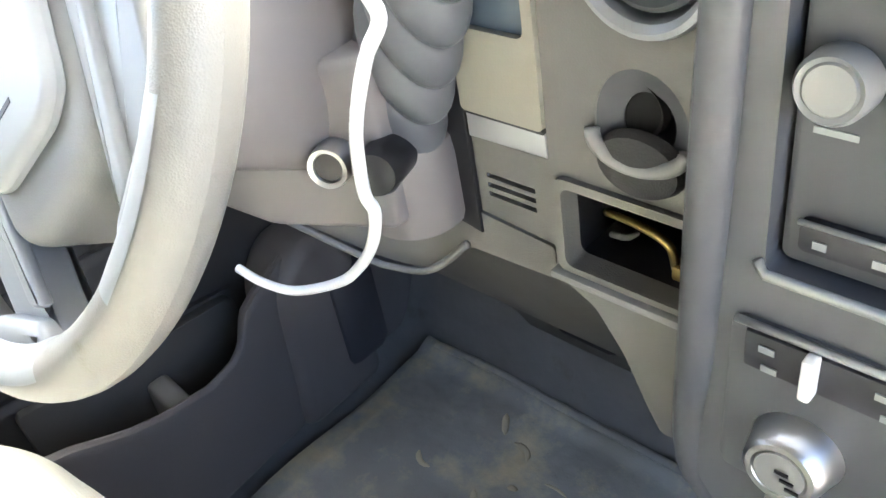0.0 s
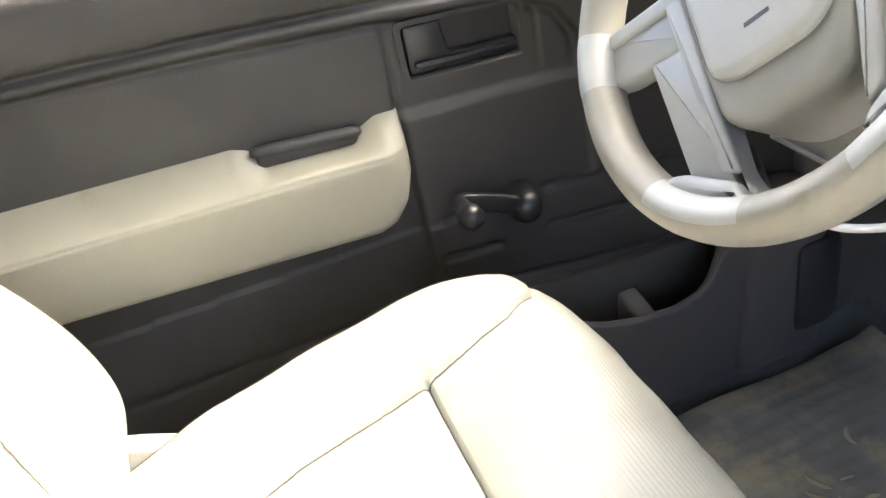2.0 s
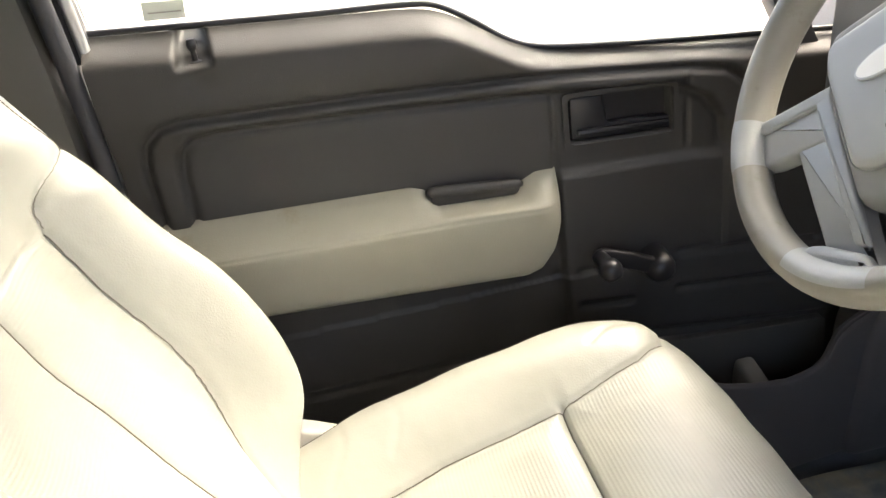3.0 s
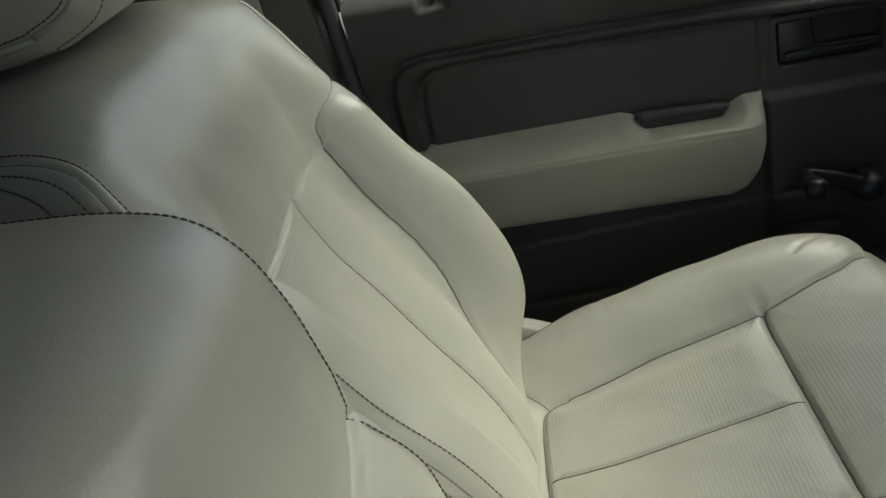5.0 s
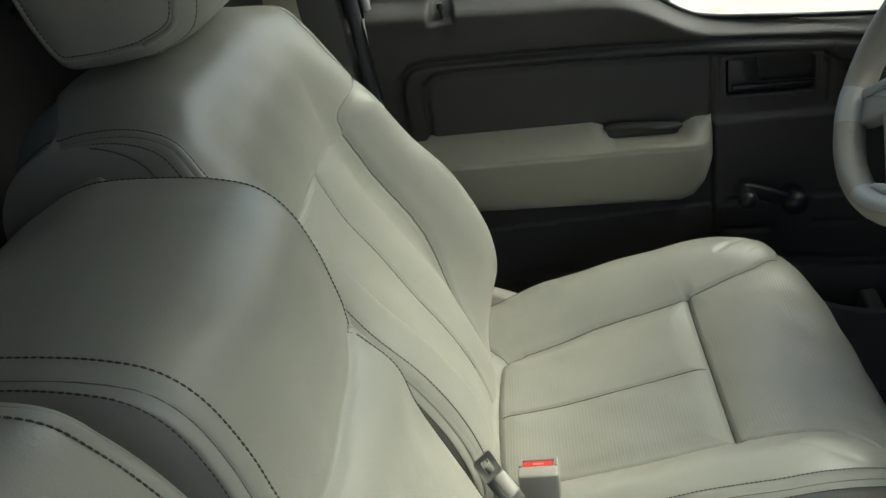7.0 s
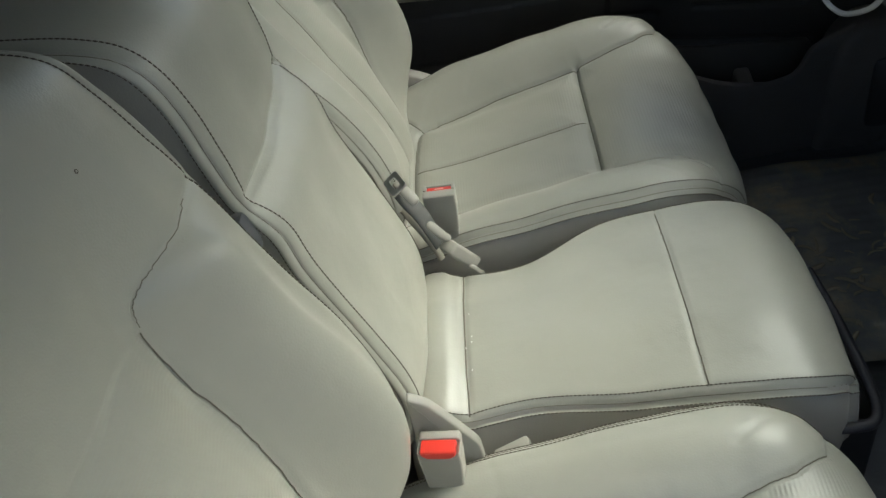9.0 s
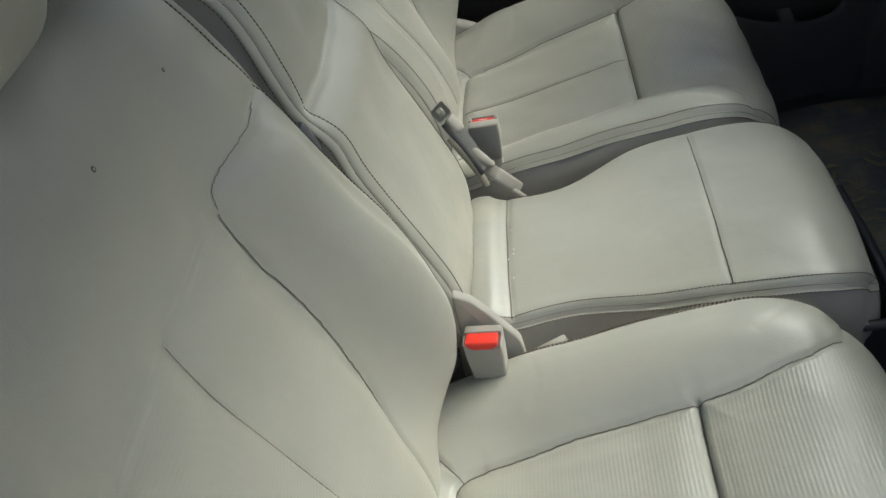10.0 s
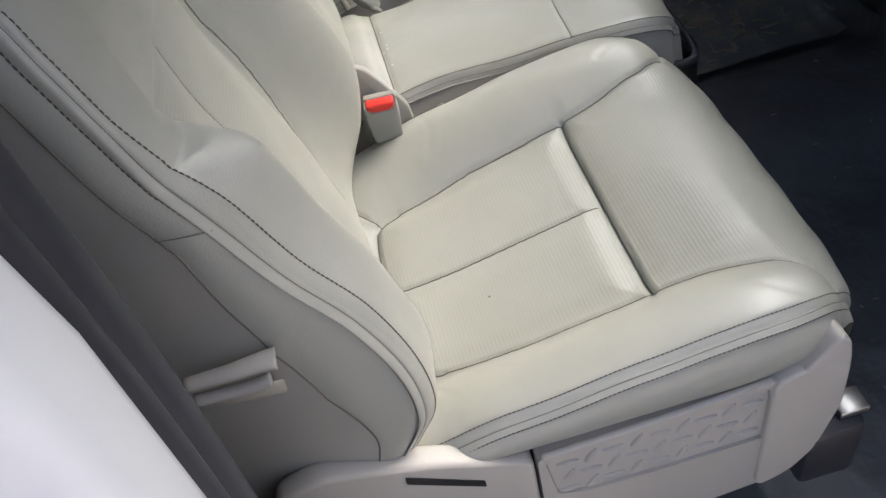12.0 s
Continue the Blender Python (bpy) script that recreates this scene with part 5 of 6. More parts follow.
# round air vent with a pale ring
vent = thing("air_vent", (-0.168, D, 0.770), "round air vent with a silver ring in the dashboard", "air vent", "air vents")
vr = lathe([(0.034, -0.02), (0.0345, 0.001), (0.0375, 0.005), (0.0405, 0.004), (0.042, 0.0), (0.040, -0.004)], (0, 0, 0), (0, -1, 0), 48)
vr.transform(Matrix.Translation((-0.168, D - 0.003, 0.770)) @ Matrix.Diagonal((0.95, 1, 1.05, 1)))
part("ring", vr, CHROME, vent, "silver vent ring")
vr = lathe([(0.026, -0.03), (0.0265, -0.006), (0.030, -0.002), (0.033, -0.004), (0.033, -0.03)], (0, 0, 0), (0, -1, 0), 48)
vr.transform(Matrix.Translation((-0.168, D - 0.003, 0.772)) @ Matrix.Diagonal((0.95, 1, 1.05, 1)))
part("inner_ring", vr, STACK, vent)
for k in range(4):
    part("vane", box((0.050, 0.010, 0.0015), (-0.168, D + 0.014, 0.752 + k * 0.013), 0.0005, (20, 0, 0)), BLACK, vent)
part("vent_duct", lathe([(0.0, 0.0), (0.034, 0.0), (0.034, 0.03)], (-0.168, D + 0.045, 0.770), (0, -1, 0), 32), BLACK, vent)
# panel beside the column: beige insert with a small window, silver strip, louvres
# a black strip paints the shade between column and dash
part("gap_shade_strip", slab([(-0.345, 0.575), (-0.2935, 0.565), (-0.2935, 0.80), (-0.345, 0.80)], "y", D - 0.0005, D + 0.0035, 0.0005, 1), BLACK, dash, "black strip painting the shaded gap beside the steering column")
side = part("column_panel", plate(rounded([(-0.345, 0.80), (-0.231, 0.80), (-0.233, 0.556), (-0.30, 0.556), (-0.345, 0.57)], 0.004), [rect(-0.286, 0.595, -0.248, 0.5985, 0.001), rect(-0.286, 0.602, -0.248, 0.6055, 0.001), rect(-0.286, 0.609, -0.248, 0.6125, 0.001)], "y", D + 0.004, D + 0.014), DASH, dash)
part("louvre_backing", box((0.05, 0.004, 0.03), (-0.267, D + 0.022, 0.604), 0.001), BLACK, side)
part("beige_insert", plate(rect(-0.2925, 0.659, -0.2325, 0.80, 0.004), [rect(-0.286, 0.712, -0.2395, 0.795, 0.006)], "y", D - 0.003, D + 0.003), BEIGE, side, "beige painted trim insert")
part("display_lens", box((0.058, 0.003, 0.09), (-0.266, D + 0.003, 0.755), 0.001), DISPLAY, side, "blue grey display lens")
part("silver_strip", slab([(-0.2925, 0.639), (-0.2325, 0.640), (-0.2325, 0.6565), (-0.2925, 0.6565)], "y", D - 0.001, D + 0.006, 0.003), CHROME, side, "silver trim strip")
part("shut_line", box((0.060, 0.004, 0.002), (-0.2625, D - 0.0005, 0.6582), 0.0), BLACK, side)
# knee panel under it, curling forward
KV = np.zeros((60, 30, 3))
kx = np.linspace(-0.80, -0.135, 60)
for i, x in enumerate(kx):
    zt = np.interp(x, [-0.80, -0.31, -0.233, -0.206, -0.186, -0.168, -0.15, -0.135], [0.55, 0.556, 0.558, 0.545, 0.514, 0.476, 0.455, 0.45])
    pr = curve_pts([(D + 0.006, zt + 0.01), (D + 0.012, zt - 0.02), (D + 0.05, zt - 0.08), (D + 0.14, max(0.16, zt - 0.22)), (D + 0.26, max(0.10, zt - 0.36)), (D + 0.34, 0.05)], 30)
    KV[i, :, 0], KV[i, :, 1], KV[i, :, 2] = x, pr[:, 0], pr[:, 1]
raw("knee_panel", KV[22:].reshape(-1, 3), grid_faces(38, 30, True), KNEE, dash, "dark knee panel below the dashboard")
part("lower_bolster", slab(rounded([(0.765, 0.56), (0.775, 0.75), (0.90, 0.78), (0.90, 0.50), (0.80, 0.53)], 0.02), "x", -0.80, -0.42, 0.01), DASH, dash)
part("column_saddle", plate(rounded([(-0.62, 0.60), (-0.62, 0.485), (-0.47, 0.489), (-0.42, 0.492), (-0.385, 0.498), (-0.352, 0.509), (-0.328, 0.527), (-0.308, 0.546), (-0.2345, 0.550), (-0.2345, 0.575), (-0.345, 0.585)], 0.004), [], "y", D + 0.0015, D + 0.012), DASH, dash)
tube("saddle_rim", curve_pts([(-0.62, D - 0.006, 0.487), (-0.52, D - 0.006, 0.490), (-0.42, D - 0.008, 0.495), (-0.385, D - 0.008, 0.501), (-0.352, D - 0.008, 0.512), (-0.328, D - 0.006, 0.530), (-0.308, D - 0.002, 0.551)], 40), 0.0030, DASH, dash, sides=8)
part("passenger_dash", slab(rounded([(0.755, 0.48), (0.75, 0.74), (0.80, 0.80), (0.95, 0.82), (0.95, 0.46), (0.80, 0.45)], 0.03, 5), "x", 0.135, 0.80, 0.015, 3), TRIM, dash)

# centre stack
stack = thing("centre_stack", (0, 0.80, 0.45), "graphite centre stack with radio and heater controls", "console")
S0 = 0.745
bodyL = rounded([(-0.112, 0.82), (0.112, 0.82), (0.125, 0.62), (0.128, 0.47), (0.10, 0.43), (-0.10, 0.43), (-0.128, 0.47), (-0.124, 0.62)], 0.012, 4)
rad = rect(-0.0955, 0.634, 0.0955, 0.775, 0.008)
part("stack_frame", plate(bodyL, [rad], "y", S0, 0.83), STACK, stack)
edge = curve_pts([(-0.118, S0 + 0.002, 0.82), (-0.122, S0 - 0.001, 0.70), (-0.127, S0 + 0.002, 0.58), (-0.131, S0 + 0.008, 0.47), (-0.11, S0 + 0.014, 0.43)], 40)
tube("side_bead", edge, 0.011, STACK, stack, sides=10)
part("radio", slab(rect(-0.094, 0.6355, 0.094, 0.774, 0.007), "y", S0 + 0.010, S0 + 0.05, 0.004), STACK, stack, "dark radio face")
tube("radio_rim", [(-0.0985, S0 - 0.001, 0.640), (-0.094, S0 - 0.001, 0.6325), (0.094, S0 - 0.001, 0.6325)], 0.0028, KNOB, stack, sides=8)
part("volume_knob", lathe([(0.0, 0.015), (0.010, 0.0145), (0.011, 0.0135), (0.0132, 0.015), (0.015, 0.012), (0.0155, 0.0), (0.0, 0.0)], (-0.076, S0 + 0.010, 0.730), (0, -1, 0.12), 40), KNOB, stack, "silver volume knob")
for j in range(2):
    b = part("radio_button", box((0.030, 0.007, 0.014), (-0.036, S0 + 0.008, 0.741 - j * 0.018), 0.002), SATIN, stack)
    part("print_bar", box((0.018, 0.0006, 0.0026), (-0.038, S0 + 0.0043, 0.742 - j * 0.018), 0.0), PRINT, b)
part("print_bar", box((0.018, 0.0008, 0.003), (-0.076, S0 + 0.0098, 0.706), 0.0), PRINT, stack)
part("preset_bar", box((0.15, 0.010, 0.017), (-0.010, S0 + 0.009, 0.655), 0.004), SATIN, stack)
tube("preset_edge", [(-0.084, S0 + 0.003, 0.6645), (0.064, S0 + 0.003, 0.6645)], 0.0014, CHROME, stack, sides=6)
for k in range(5):
    part("print_bar", box((0.006, 0.0008, 0.004), (-0.074 + k * 0.025, S0 + 0.0036, 0.654), 0.0), PRINT, stack)
part("heater_panel", slab(rounded([(-0.108, 0.605), (0.108, 0.605), (0.11, 0.49), (-0.11, 0.49)], 0.010, 4), "y", S0 - 0.003, S0 + 0.006, 0.002), STACK, stack)
tube("heater_edge", [(-0.105, S0 - 0.004, 0.6035), (0.105, S0 - 0.004, 0.6035)], 0.0022, CHROME, stack, sides=6)
part("heater_strip", box((0.20, 0.004, 0.024), (0.0, S0 - 0.003, 0.587), 0.002), SATIN, stack)
for dx, dz in ((-0.088, 0.591), (-0.086, 0.579), (-0.034, 0.591), (-0.03, 0.579)):
    part("print_bar", box((0.008, 0.0008, 0.004), (dx, S0 - 0.0056, dz), 0.0), PRINT, stack)
part("fan_slider", box((0.0065, 0.010, 0.026), (-0.066, S0 - 0.008, 0.588), 0.002), WHITE_P, stack, "white fan slider tab")
hk = part("heater_knob", lathe([(0.0, 0.020), (0.013, 0.020), (0.0145, 0.0215), (0.0175, 0.0215), (0.020, 0.019), (0.0225, 0.006), (0.024, 0.0), (0.0, 0.0)], (-0.068, S0 - 0.003, 0.530), (0, -1, 0.1), 44), METAL, stack, "silver ringed heater knob")
part("knob_face", lathe([(0.0, 0.0215), (0.0128, 0.0212), (0.0132, 0.019), (0.0, 0.019)], (-0.068, S0 - 0.0035, 0.530), (0, -1, 0.1), 36), KNOB, hk)
for k in range(3):
    part("print_bar", box((0.007, 0.0008, 0.002), (-0.066 + 0.003 * k, S0 - 0.0262, 0.536 - 0.005 * k), 0.0), BLACK, hk)
part("accessory_socket", lathe([(0.0, 0.002), (0.009, 0.002), (0.010, 0.007), (0.0135, 0.007), (0.015, 0.0), (0.0, 0.0)], (-0.066, S0 - 0.002, 0.484), (0, -1, 0), 32), METAL, stack, "round metal accessory socket")

# ---- steering column and wheel ----
col = thing("steering_column", (-0.40, 0.72, 0.60), "taupe steering column shroud with ignition lock and gear lever boot", "steering column")
TL = 0.51
wc = Vector((-0.4205, 0.5835, 0.756))
ax_n, ax_u = Vector((0, -math.cos(TL), math.sin(TL))), Vector((0, math.sin(TL), math.cos(TL)))
wheel_m = Matrix(((1, ax_u.x, ax_n.x, wc.x), (0, ax_u.y, ax_n.y, wc.y), (0, ax_u.z, ax_n.z, wc.z), (0, 0, 0, 1)))
bm = slab(rounded([(-0.075, -0.055), (0.066, -0.056), (0.082, -0.01), (0.07, 0.07), (-0.075, 0.07)], 0.03, 5), "z", -0.19, -0.06, 0.02, 4)
bm.transform(wheel_m)
part("shroud", bm, COLUMN, col, "taupe plastic column shroud")
part("lower_shroud", slab(rounded([(-0.462, 0.668), (-0.395, 0.675), (-0.345, 0.702), (-0.318, 0.716), (-0.318, 0.742), (-0.462, 0.745)], 0.006, 4), "z", 0.588, 0.705, 0.006, 3), COLUMN, col, "taupe plastic lower shroud")
part("lever_housing", lathe([(0.0, 0.074), (0.028, 0.073), (0.034, 0.068), (0.036, 0.056), (0.0365, 0.012), (0.034, 0.004), (0.028, 0.0), (0.0, 0.0)], (-0.341, 0.755, 0.568), (0, 0, 1), 48), COLUMN, col, "taupe lever housing")
part("column_neck", slab(rounded([(-0.46, 0.60), (-0.345, 0.60), (-0.34, 0.70), (-0.46, 0.70)], 0.02), "y", 0.72, 0.79, 0.01), SATIN, col, "dark steering column neck")
ig = part("ignition_lock", lathe([(0.0, 0.005), (0.0085, 0.006), (0.0095, 0.010), (0.0125, 0.011), (0.0132, 0.008), (0.0136, 0.0), (0.0145, -0.016), (0.0, -0.016)], (-0.3395, 0.697, 0.644), (0.45, -0.85, 0.15), 36), METAL, col, "steel ringed ignition lock")
part("key_slot", lathe([(0.0, 0.0085), (0.009, 0.0085), (0.009, 0.005), (0.0, 0.005)], (-0.3395, 0.697, 0.644), (0.45, -0.85, 0.15), 24), BLACK, ig)
# ribbed rubber boot of the gear lever
axis_a, axis_b = np.array([-0.3662, 0.7577, 0.6033]), np.array([-0.2636, 0.7382, 0.7956])
tt = np.linspace(0, 1, 140)
rr = 0.0225 - 0.003 * tt + 0.0048 * np.abs(np.sin(tt * math.pi * 7)) ** 0.7
bm_v, bm_f = tube_arrays(axis_a + (axis_b - axis_a) * tt[:, None], rr, 32)
bm_v[:, 2] -= 0.85 * (bm_v[:, 0] - axis_a[0] - (axis_b[0] - axis_a[0]) * np.clip((bm_v[:, 2] - axis_a[2]) / (axis_b[2] - axis_a[2]), 0, 1))
raw("lever_boot", bm_v, bm_f, BOOT, col, "ribbed grey rubber boot")
part("boot_collar", lathe([(0.0, 0.012), (0.022, 0.011), (0.028, 0.004), (0.029, -0.006), (0.024, -0.014), (0.0, -0.016)], (-0.360, 0.748, 0.628), (0.16, -0.12, 1.0), 36), SATIN, col, "dark rubber collar of the lever boot")
part("lock_barrel", lathe([(0.0, 0.006), (0.013, 0.005), (0.015, 0.0), (0.0155, -0.03), (0.0, -0.03)], (-0.310, 0.704, 0.642), (0.45, -0.85, 0.15), 32), BLACK, col, "black lock barrel")
tube("gear_lever", curve_pts([(-0.2636, 0.7382, 0.7956), (-0.235, 0.700, 0.815), (-0.16, 0.62, 0.85)], 20), 0.008, BLACK, col, sides=12)

wheel = thing("steering_wheel", tuple(wc), "warm grey four-spoke steering wheel turned aside, silver spokes, worn rim", "steering wheel")
th = np.linspace(0, 2 * np.pi, 121)
R, r0 = 0.1675, 0.0172
loc = np.stack([R * np.cos(th), R * np.sin(th), 0 * th], -1)
ph = np.linspace(0, 2 * np.pi, 25)
TV = np.zeros((121, 25, 3))
for i, a in enumerate(th):
    rad_dir = np.array([math.cos(a), math.sin(a), 0])
    TV[i] = loc[i] + r0 * (0.95 * np.cos(ph)[:, None] * rad_dir + 1.12 * np.sin(ph)[:, None] * np.array([0, 0, 1]))
WM = np.array(wheel_m)
to_world = lambda P: P @ WM[:3, :3].T + WM[:3, 3]
raw("rim", to_world(TV.reshape(-1, 3)), grid_faces(121, 25, False), WHEEL, wheel, "warm grey worn rim")


TURNED = wheel_m @ pose(0, 0, 0, 0, 0, 47)


def wheel_piece(name, outline, lo, hi, material, bevel, label="", parent=None, seg=3):
    bm = slab(outline, "z", lo, hi, bevel, seg)
    bm.transform(TURNED)
    return part(name, bm, material, parent or wheel, label)


def rim_sleeve(name, a0, a1, p0, p1, grow, label):
    """A silver shell laid over a stretch of the rim, in degrees round the wheel and round the grip."""
    aa, pp = np.radians(np.linspace(a0, a1, 26)), np.radians(np.linspace(p0, p1, 22))
    SV = np.zeros((26, 22, 3))
    for i, a in enumerate(aa):
        d = np.array([math.cos(a), math.sin(a), 0])
        swell = grow * min(1.0, 6 * min(i, 25 - i) / 25 + 0.15)
        SV[i] = R * d + (r0 + swell) * (0.95 * np.cos(pp)[:, None] * d + 1.12 * np.sin(pp)[:, None] * np.array([0, 0, 1]))
    TM = np.array(TURNED)
    return raw(name, SV.reshape(-1, 3) @ TM[:3, :3].T + TM[:3, 3], grid_faces(26, 22, False), SPOKE, wheel, label)


for sx in (-1, 1):
    flipx = lambda pts: [(sx * x, y) for x, y in pts]
    # side spoke and lower spoke meet in one bent arm, with an open window between them and the rim
    wheel_piece("spoke", rounded(flipx([(-0.056, 0.034), (-0.164, 0.040), (-0.166, -0.004), (-0.148, -0.010), (-0.060, -0.020)]), 0.005, 4), -0.022, 0.000, SPOKE, 0.005, "silver grey side spoke")
    wheel_piece("spoke", rounded(flipx([(-0.064, 0.0), (-0.116, -0.004), (-0.113, -0.020), (-0.093, -0.114), (-0.078, -0.146), (-0.040, -0.146), (-0.052, -0.122)]), 0.005, 4), -0.024, -0.0015, SPOKE, 0.005, "silver grey lower spoke")
    wheel_piece("spoke_ridge", rounded(flipx([(-0.066, 0.030), (-0.160, 0.037), (-0.158, 0.024), (-0.068, 0.016)]), 0.004, 3), -0.004, 0.004, SPOKE, 0.003, "raised silver edge of the spoke")
    wheel_piece("spoke_ridge", rounded(flipx([(-0.068, 0.024), (-0.086, 0.022), (-0.060, -0.122), (-0.047, -0.128)]), 0.004, 3), -0.004, 0.004, SPOKE, 0.003, "raised silver edge of the spoke")
    wheel_piece("spoke_foot", rounded(flipx([(-0.116, -0.112), (-0.100, -0.108), (-0.088, -0.112), (-0.048, -0.134), (-0.042, -0.150), (-0.084, -0.140)]), 0.007), -0.016, 0.010, SPOKE, 0.006, "bright silver spoke foot")
    turn = (lambda a: a) if sx < 0 else (lambda a: 180 - a)
    rim_sleeve("rim_sleeve", *sorted((turn(-135.5), turn(-104.0))), 75, 205, 0.0007, "silver sleeve where the spoke meets the rim")
    rim_sleeve("rim_sleeve", *sorted((turn(-194.0), turn(-177.0))), 10, 260, 0.0007, "silver sleeve where the spoke meets the rim")
hub = wheel_piece("hub_cover", rounded([(-0.064, 0.080), (0.064, 0.080), (0.074, 0.026), (0.066, -0.030), (0.055, -0.090), (0.030, -0.104), (-0.030, -0.104), (-0.055, -0.090), (-0.066, -0.030), (-0.074, 0.026)], 0.014, 5), -0.075, 0.006, HUB, 0.014, "grey padded hub cover", seg=5)
wheel_piece("hub_panel", rounded([(-0.058, 0.062), (0.058, 0.062), (0.063, 0.036), (0.048, -0.062), (0.030, -0.072), (-0.030, -0.072), (-0.048, -0.062), (-0.063, 0.036)], 0.012, 5), 0.003, 0.0155, SPOKE, 0.008, "pale grey raised hub panel", hub, 4)
wheel_piece("badge", [(0.031 * math.cos(a), 0.012 + 0.0125 * math.sin(a)) for a in np.linspace(0, 2 * math.pi, 40)[:-1]], 0.0150, 0.0180, CHROME, 0.0012, "plain silver oval badge", hub)
wheel_piece("badge_inset", [(0.0285 * math.cos(a), 0.012 + 0.0105 * math.sin(a)) for a in np.linspace(0, 2 * math.pi, 40)[:-1]], 0.0178, 0.0184, WHITE_P, 0.0, "", hub)
for y, w in ((-0.018, 0.012), (-0.046, 0.020)):
    wheel_piece("print_bar", [(-w / 2, y), (w / 2, y), (w / 2, y + 0.003), (-w / 2, y + 0.003)], 0.0154, 0.0159, SATIN, 0.0, "", hub)

# white charging cable hanging from the column
cable = tube("charging_cable", curve_pts([(-0.290, 0.679, 0.785), (-0.269, 0.683, 0.778), (-0.262, 0.687, 0.761), (-0.265, 0.692, 0.747), (-0.279, 0.691, 0.727), (-0.297, 0.692, 0.694), (-0.302, 0.689, 0.670), (-0.303, 0.687, 0.640), (-0.302, 0.690, 0.625), (-0.323, 0.698, 0.589), (-0.355, 0.706, 0.551), (-0.390, 0.708, 0.519), (-0.455, 0.707, 0.481), (-0.501, 0.705, 0.470), (-0.533, 0.703, 0.473)], 120), 0.0040, CABLE, None, sides=10)
tagged(cable, "white charging cable looped round the steering column", "cable")

# ---- belt buckles ----
def buckle(x, y, z, label, tilt, turn, sunk):
    """A buckle whose red button stands proud on one face, or lies sunk behind a raised rim."""
    b = thing("belt_buckle", (x, y, z - 0.07), label, "belt buckle", "belt buckles")
    m = pose(x, y, z, tilt, 0, turn)

    def piece(name, outline, lo, hi, bevel, material, note=""):
        bm = slab(outline, "y", lo, hi, bevel, 3)
        bm.transform(m)
        return part(name, bm, material, b, note)

    top = 0.0020 if sunk else -0.010
    piece("housing", rounded([(-0.0185, -0.058), (0.0185, -0.058), (0.0214, -0.020), (0.0212, top), (-0.0212, top), (-0.0214, -0.020)], 0.0035, 4), -0.013, 0.002 if sunk else 0.010, 0.0025, BUCKLE, "grey beige plastic housing")
    if sunk:
        piece("housing_back", rounded([(-0.0205, -0.03), (0.0205, -0.03), (0.0205, 0.0005), (-0.0205, 0.0005)], 0.004, 4), 0.0115, 0.0135, 0.0008, BUCKLE)
        for q in (-1, 1):
            piece("rim_ear", rounded([(q * 0.0205, -0.03), (q * 0.0165, -0.03), (q * 0.0165, 0.003), (q * 0.0205, 0.003)][::q], 0.001, 2), 0.001, 0.0125, 0.0008, BUCKLE)
        piece("release_button", rounded([(-0.0165, -0.02), (0.0165, -0.02), (0.0165, -0.001), (-0.0165, -0.001)], 0.002, 3), 0.0025, 0.0112, 0.0012, RED, "red release button")
        piece("print_bar", [(-0.006, -0.0012), (0.006, -0.0012), (0.006, -0.0005), (-0.006, -0.0005)], 0.006, 0.0075, 0.0, PINK, "pale print on the button")
    else:
        for q in (-1, 1):
            piece("rim_ear", [(q * 0.0208, -0.012), (q * 0.0120, -0.012), (q * 0.0178, -0.004), (q * 0.0205, -0.002)][::q], -0.0125, 0.0095, 0.0012, BUCKLE)
        piece("housing_back", rounded([(-0.019, -0.03), (0.019, -0.03), (0.0212, -0.004), (0.020, 0.0015), (-0.020, 0.0015), (-0.0212, -0.004)], 0.003), 0.0028, 0.013, 0.0015, BUCKLE)
        piece("release_button", rounded([(-0.0112, -0.0100), (0.0112, -0.0100), (0.0176, -0.0050), (0.0176, 0.0010), (-0.0176, 0.0010), (-0.0176, -0.0050)], 0.002, 3), -0.0140, 0.0026, 0.0020, RED, "red release button")
    bm = box((0.034, 0.014, 0.07), (0.0, 0.0, -0.09), 0.005)
    bm.transform(m)
    part("stalk", bm, BUCKLE, b)
    return b


buckle(0.191, 0.097, 0.449, "grey seat belt buckle with red button beside the passenger seat", -2, 84, False)
buckle(-0.188, 0.103, 0.465, "grey seat belt buckle with sunk red button beside the driver seat", 0, 88, True)
# folded centre belt: tongue, webbing, knuckle and a stalk lying in the gap
cb = thing("centre_belt", (-0.14, 0.09, 0.36), "grey folded centre seat belt with steel tongue", "seat belt")
tg = part("tongue", plate(rect(-0.013, -0.010, 0.013, 0.012, 0.004), [rect(-0.008, -0.003, 0.008, 0.006, 0.0025)], "y", -0.0014, 0.0014), METAL, cb, "slotted steel belt tongue")
tg.data.transform(pose(-0.136, 0.058, 0.524, -58, 14, 30))
tube("tongue_grip", curve_pts([(-0.148, 0.058, 0.516), (-0.136, 0.066, 0.516), (-0.125, 0.075, 0.511), (-0.119, 0.082, 0.503)], 24), 0.0075 * np.sqrt(np.clip(1 - np.linspace(-1, 1, 24) ** 8, 0.1, 1)), BUCKLE, cb, "grey beige tongue grip", sides=12, flat=0.7)


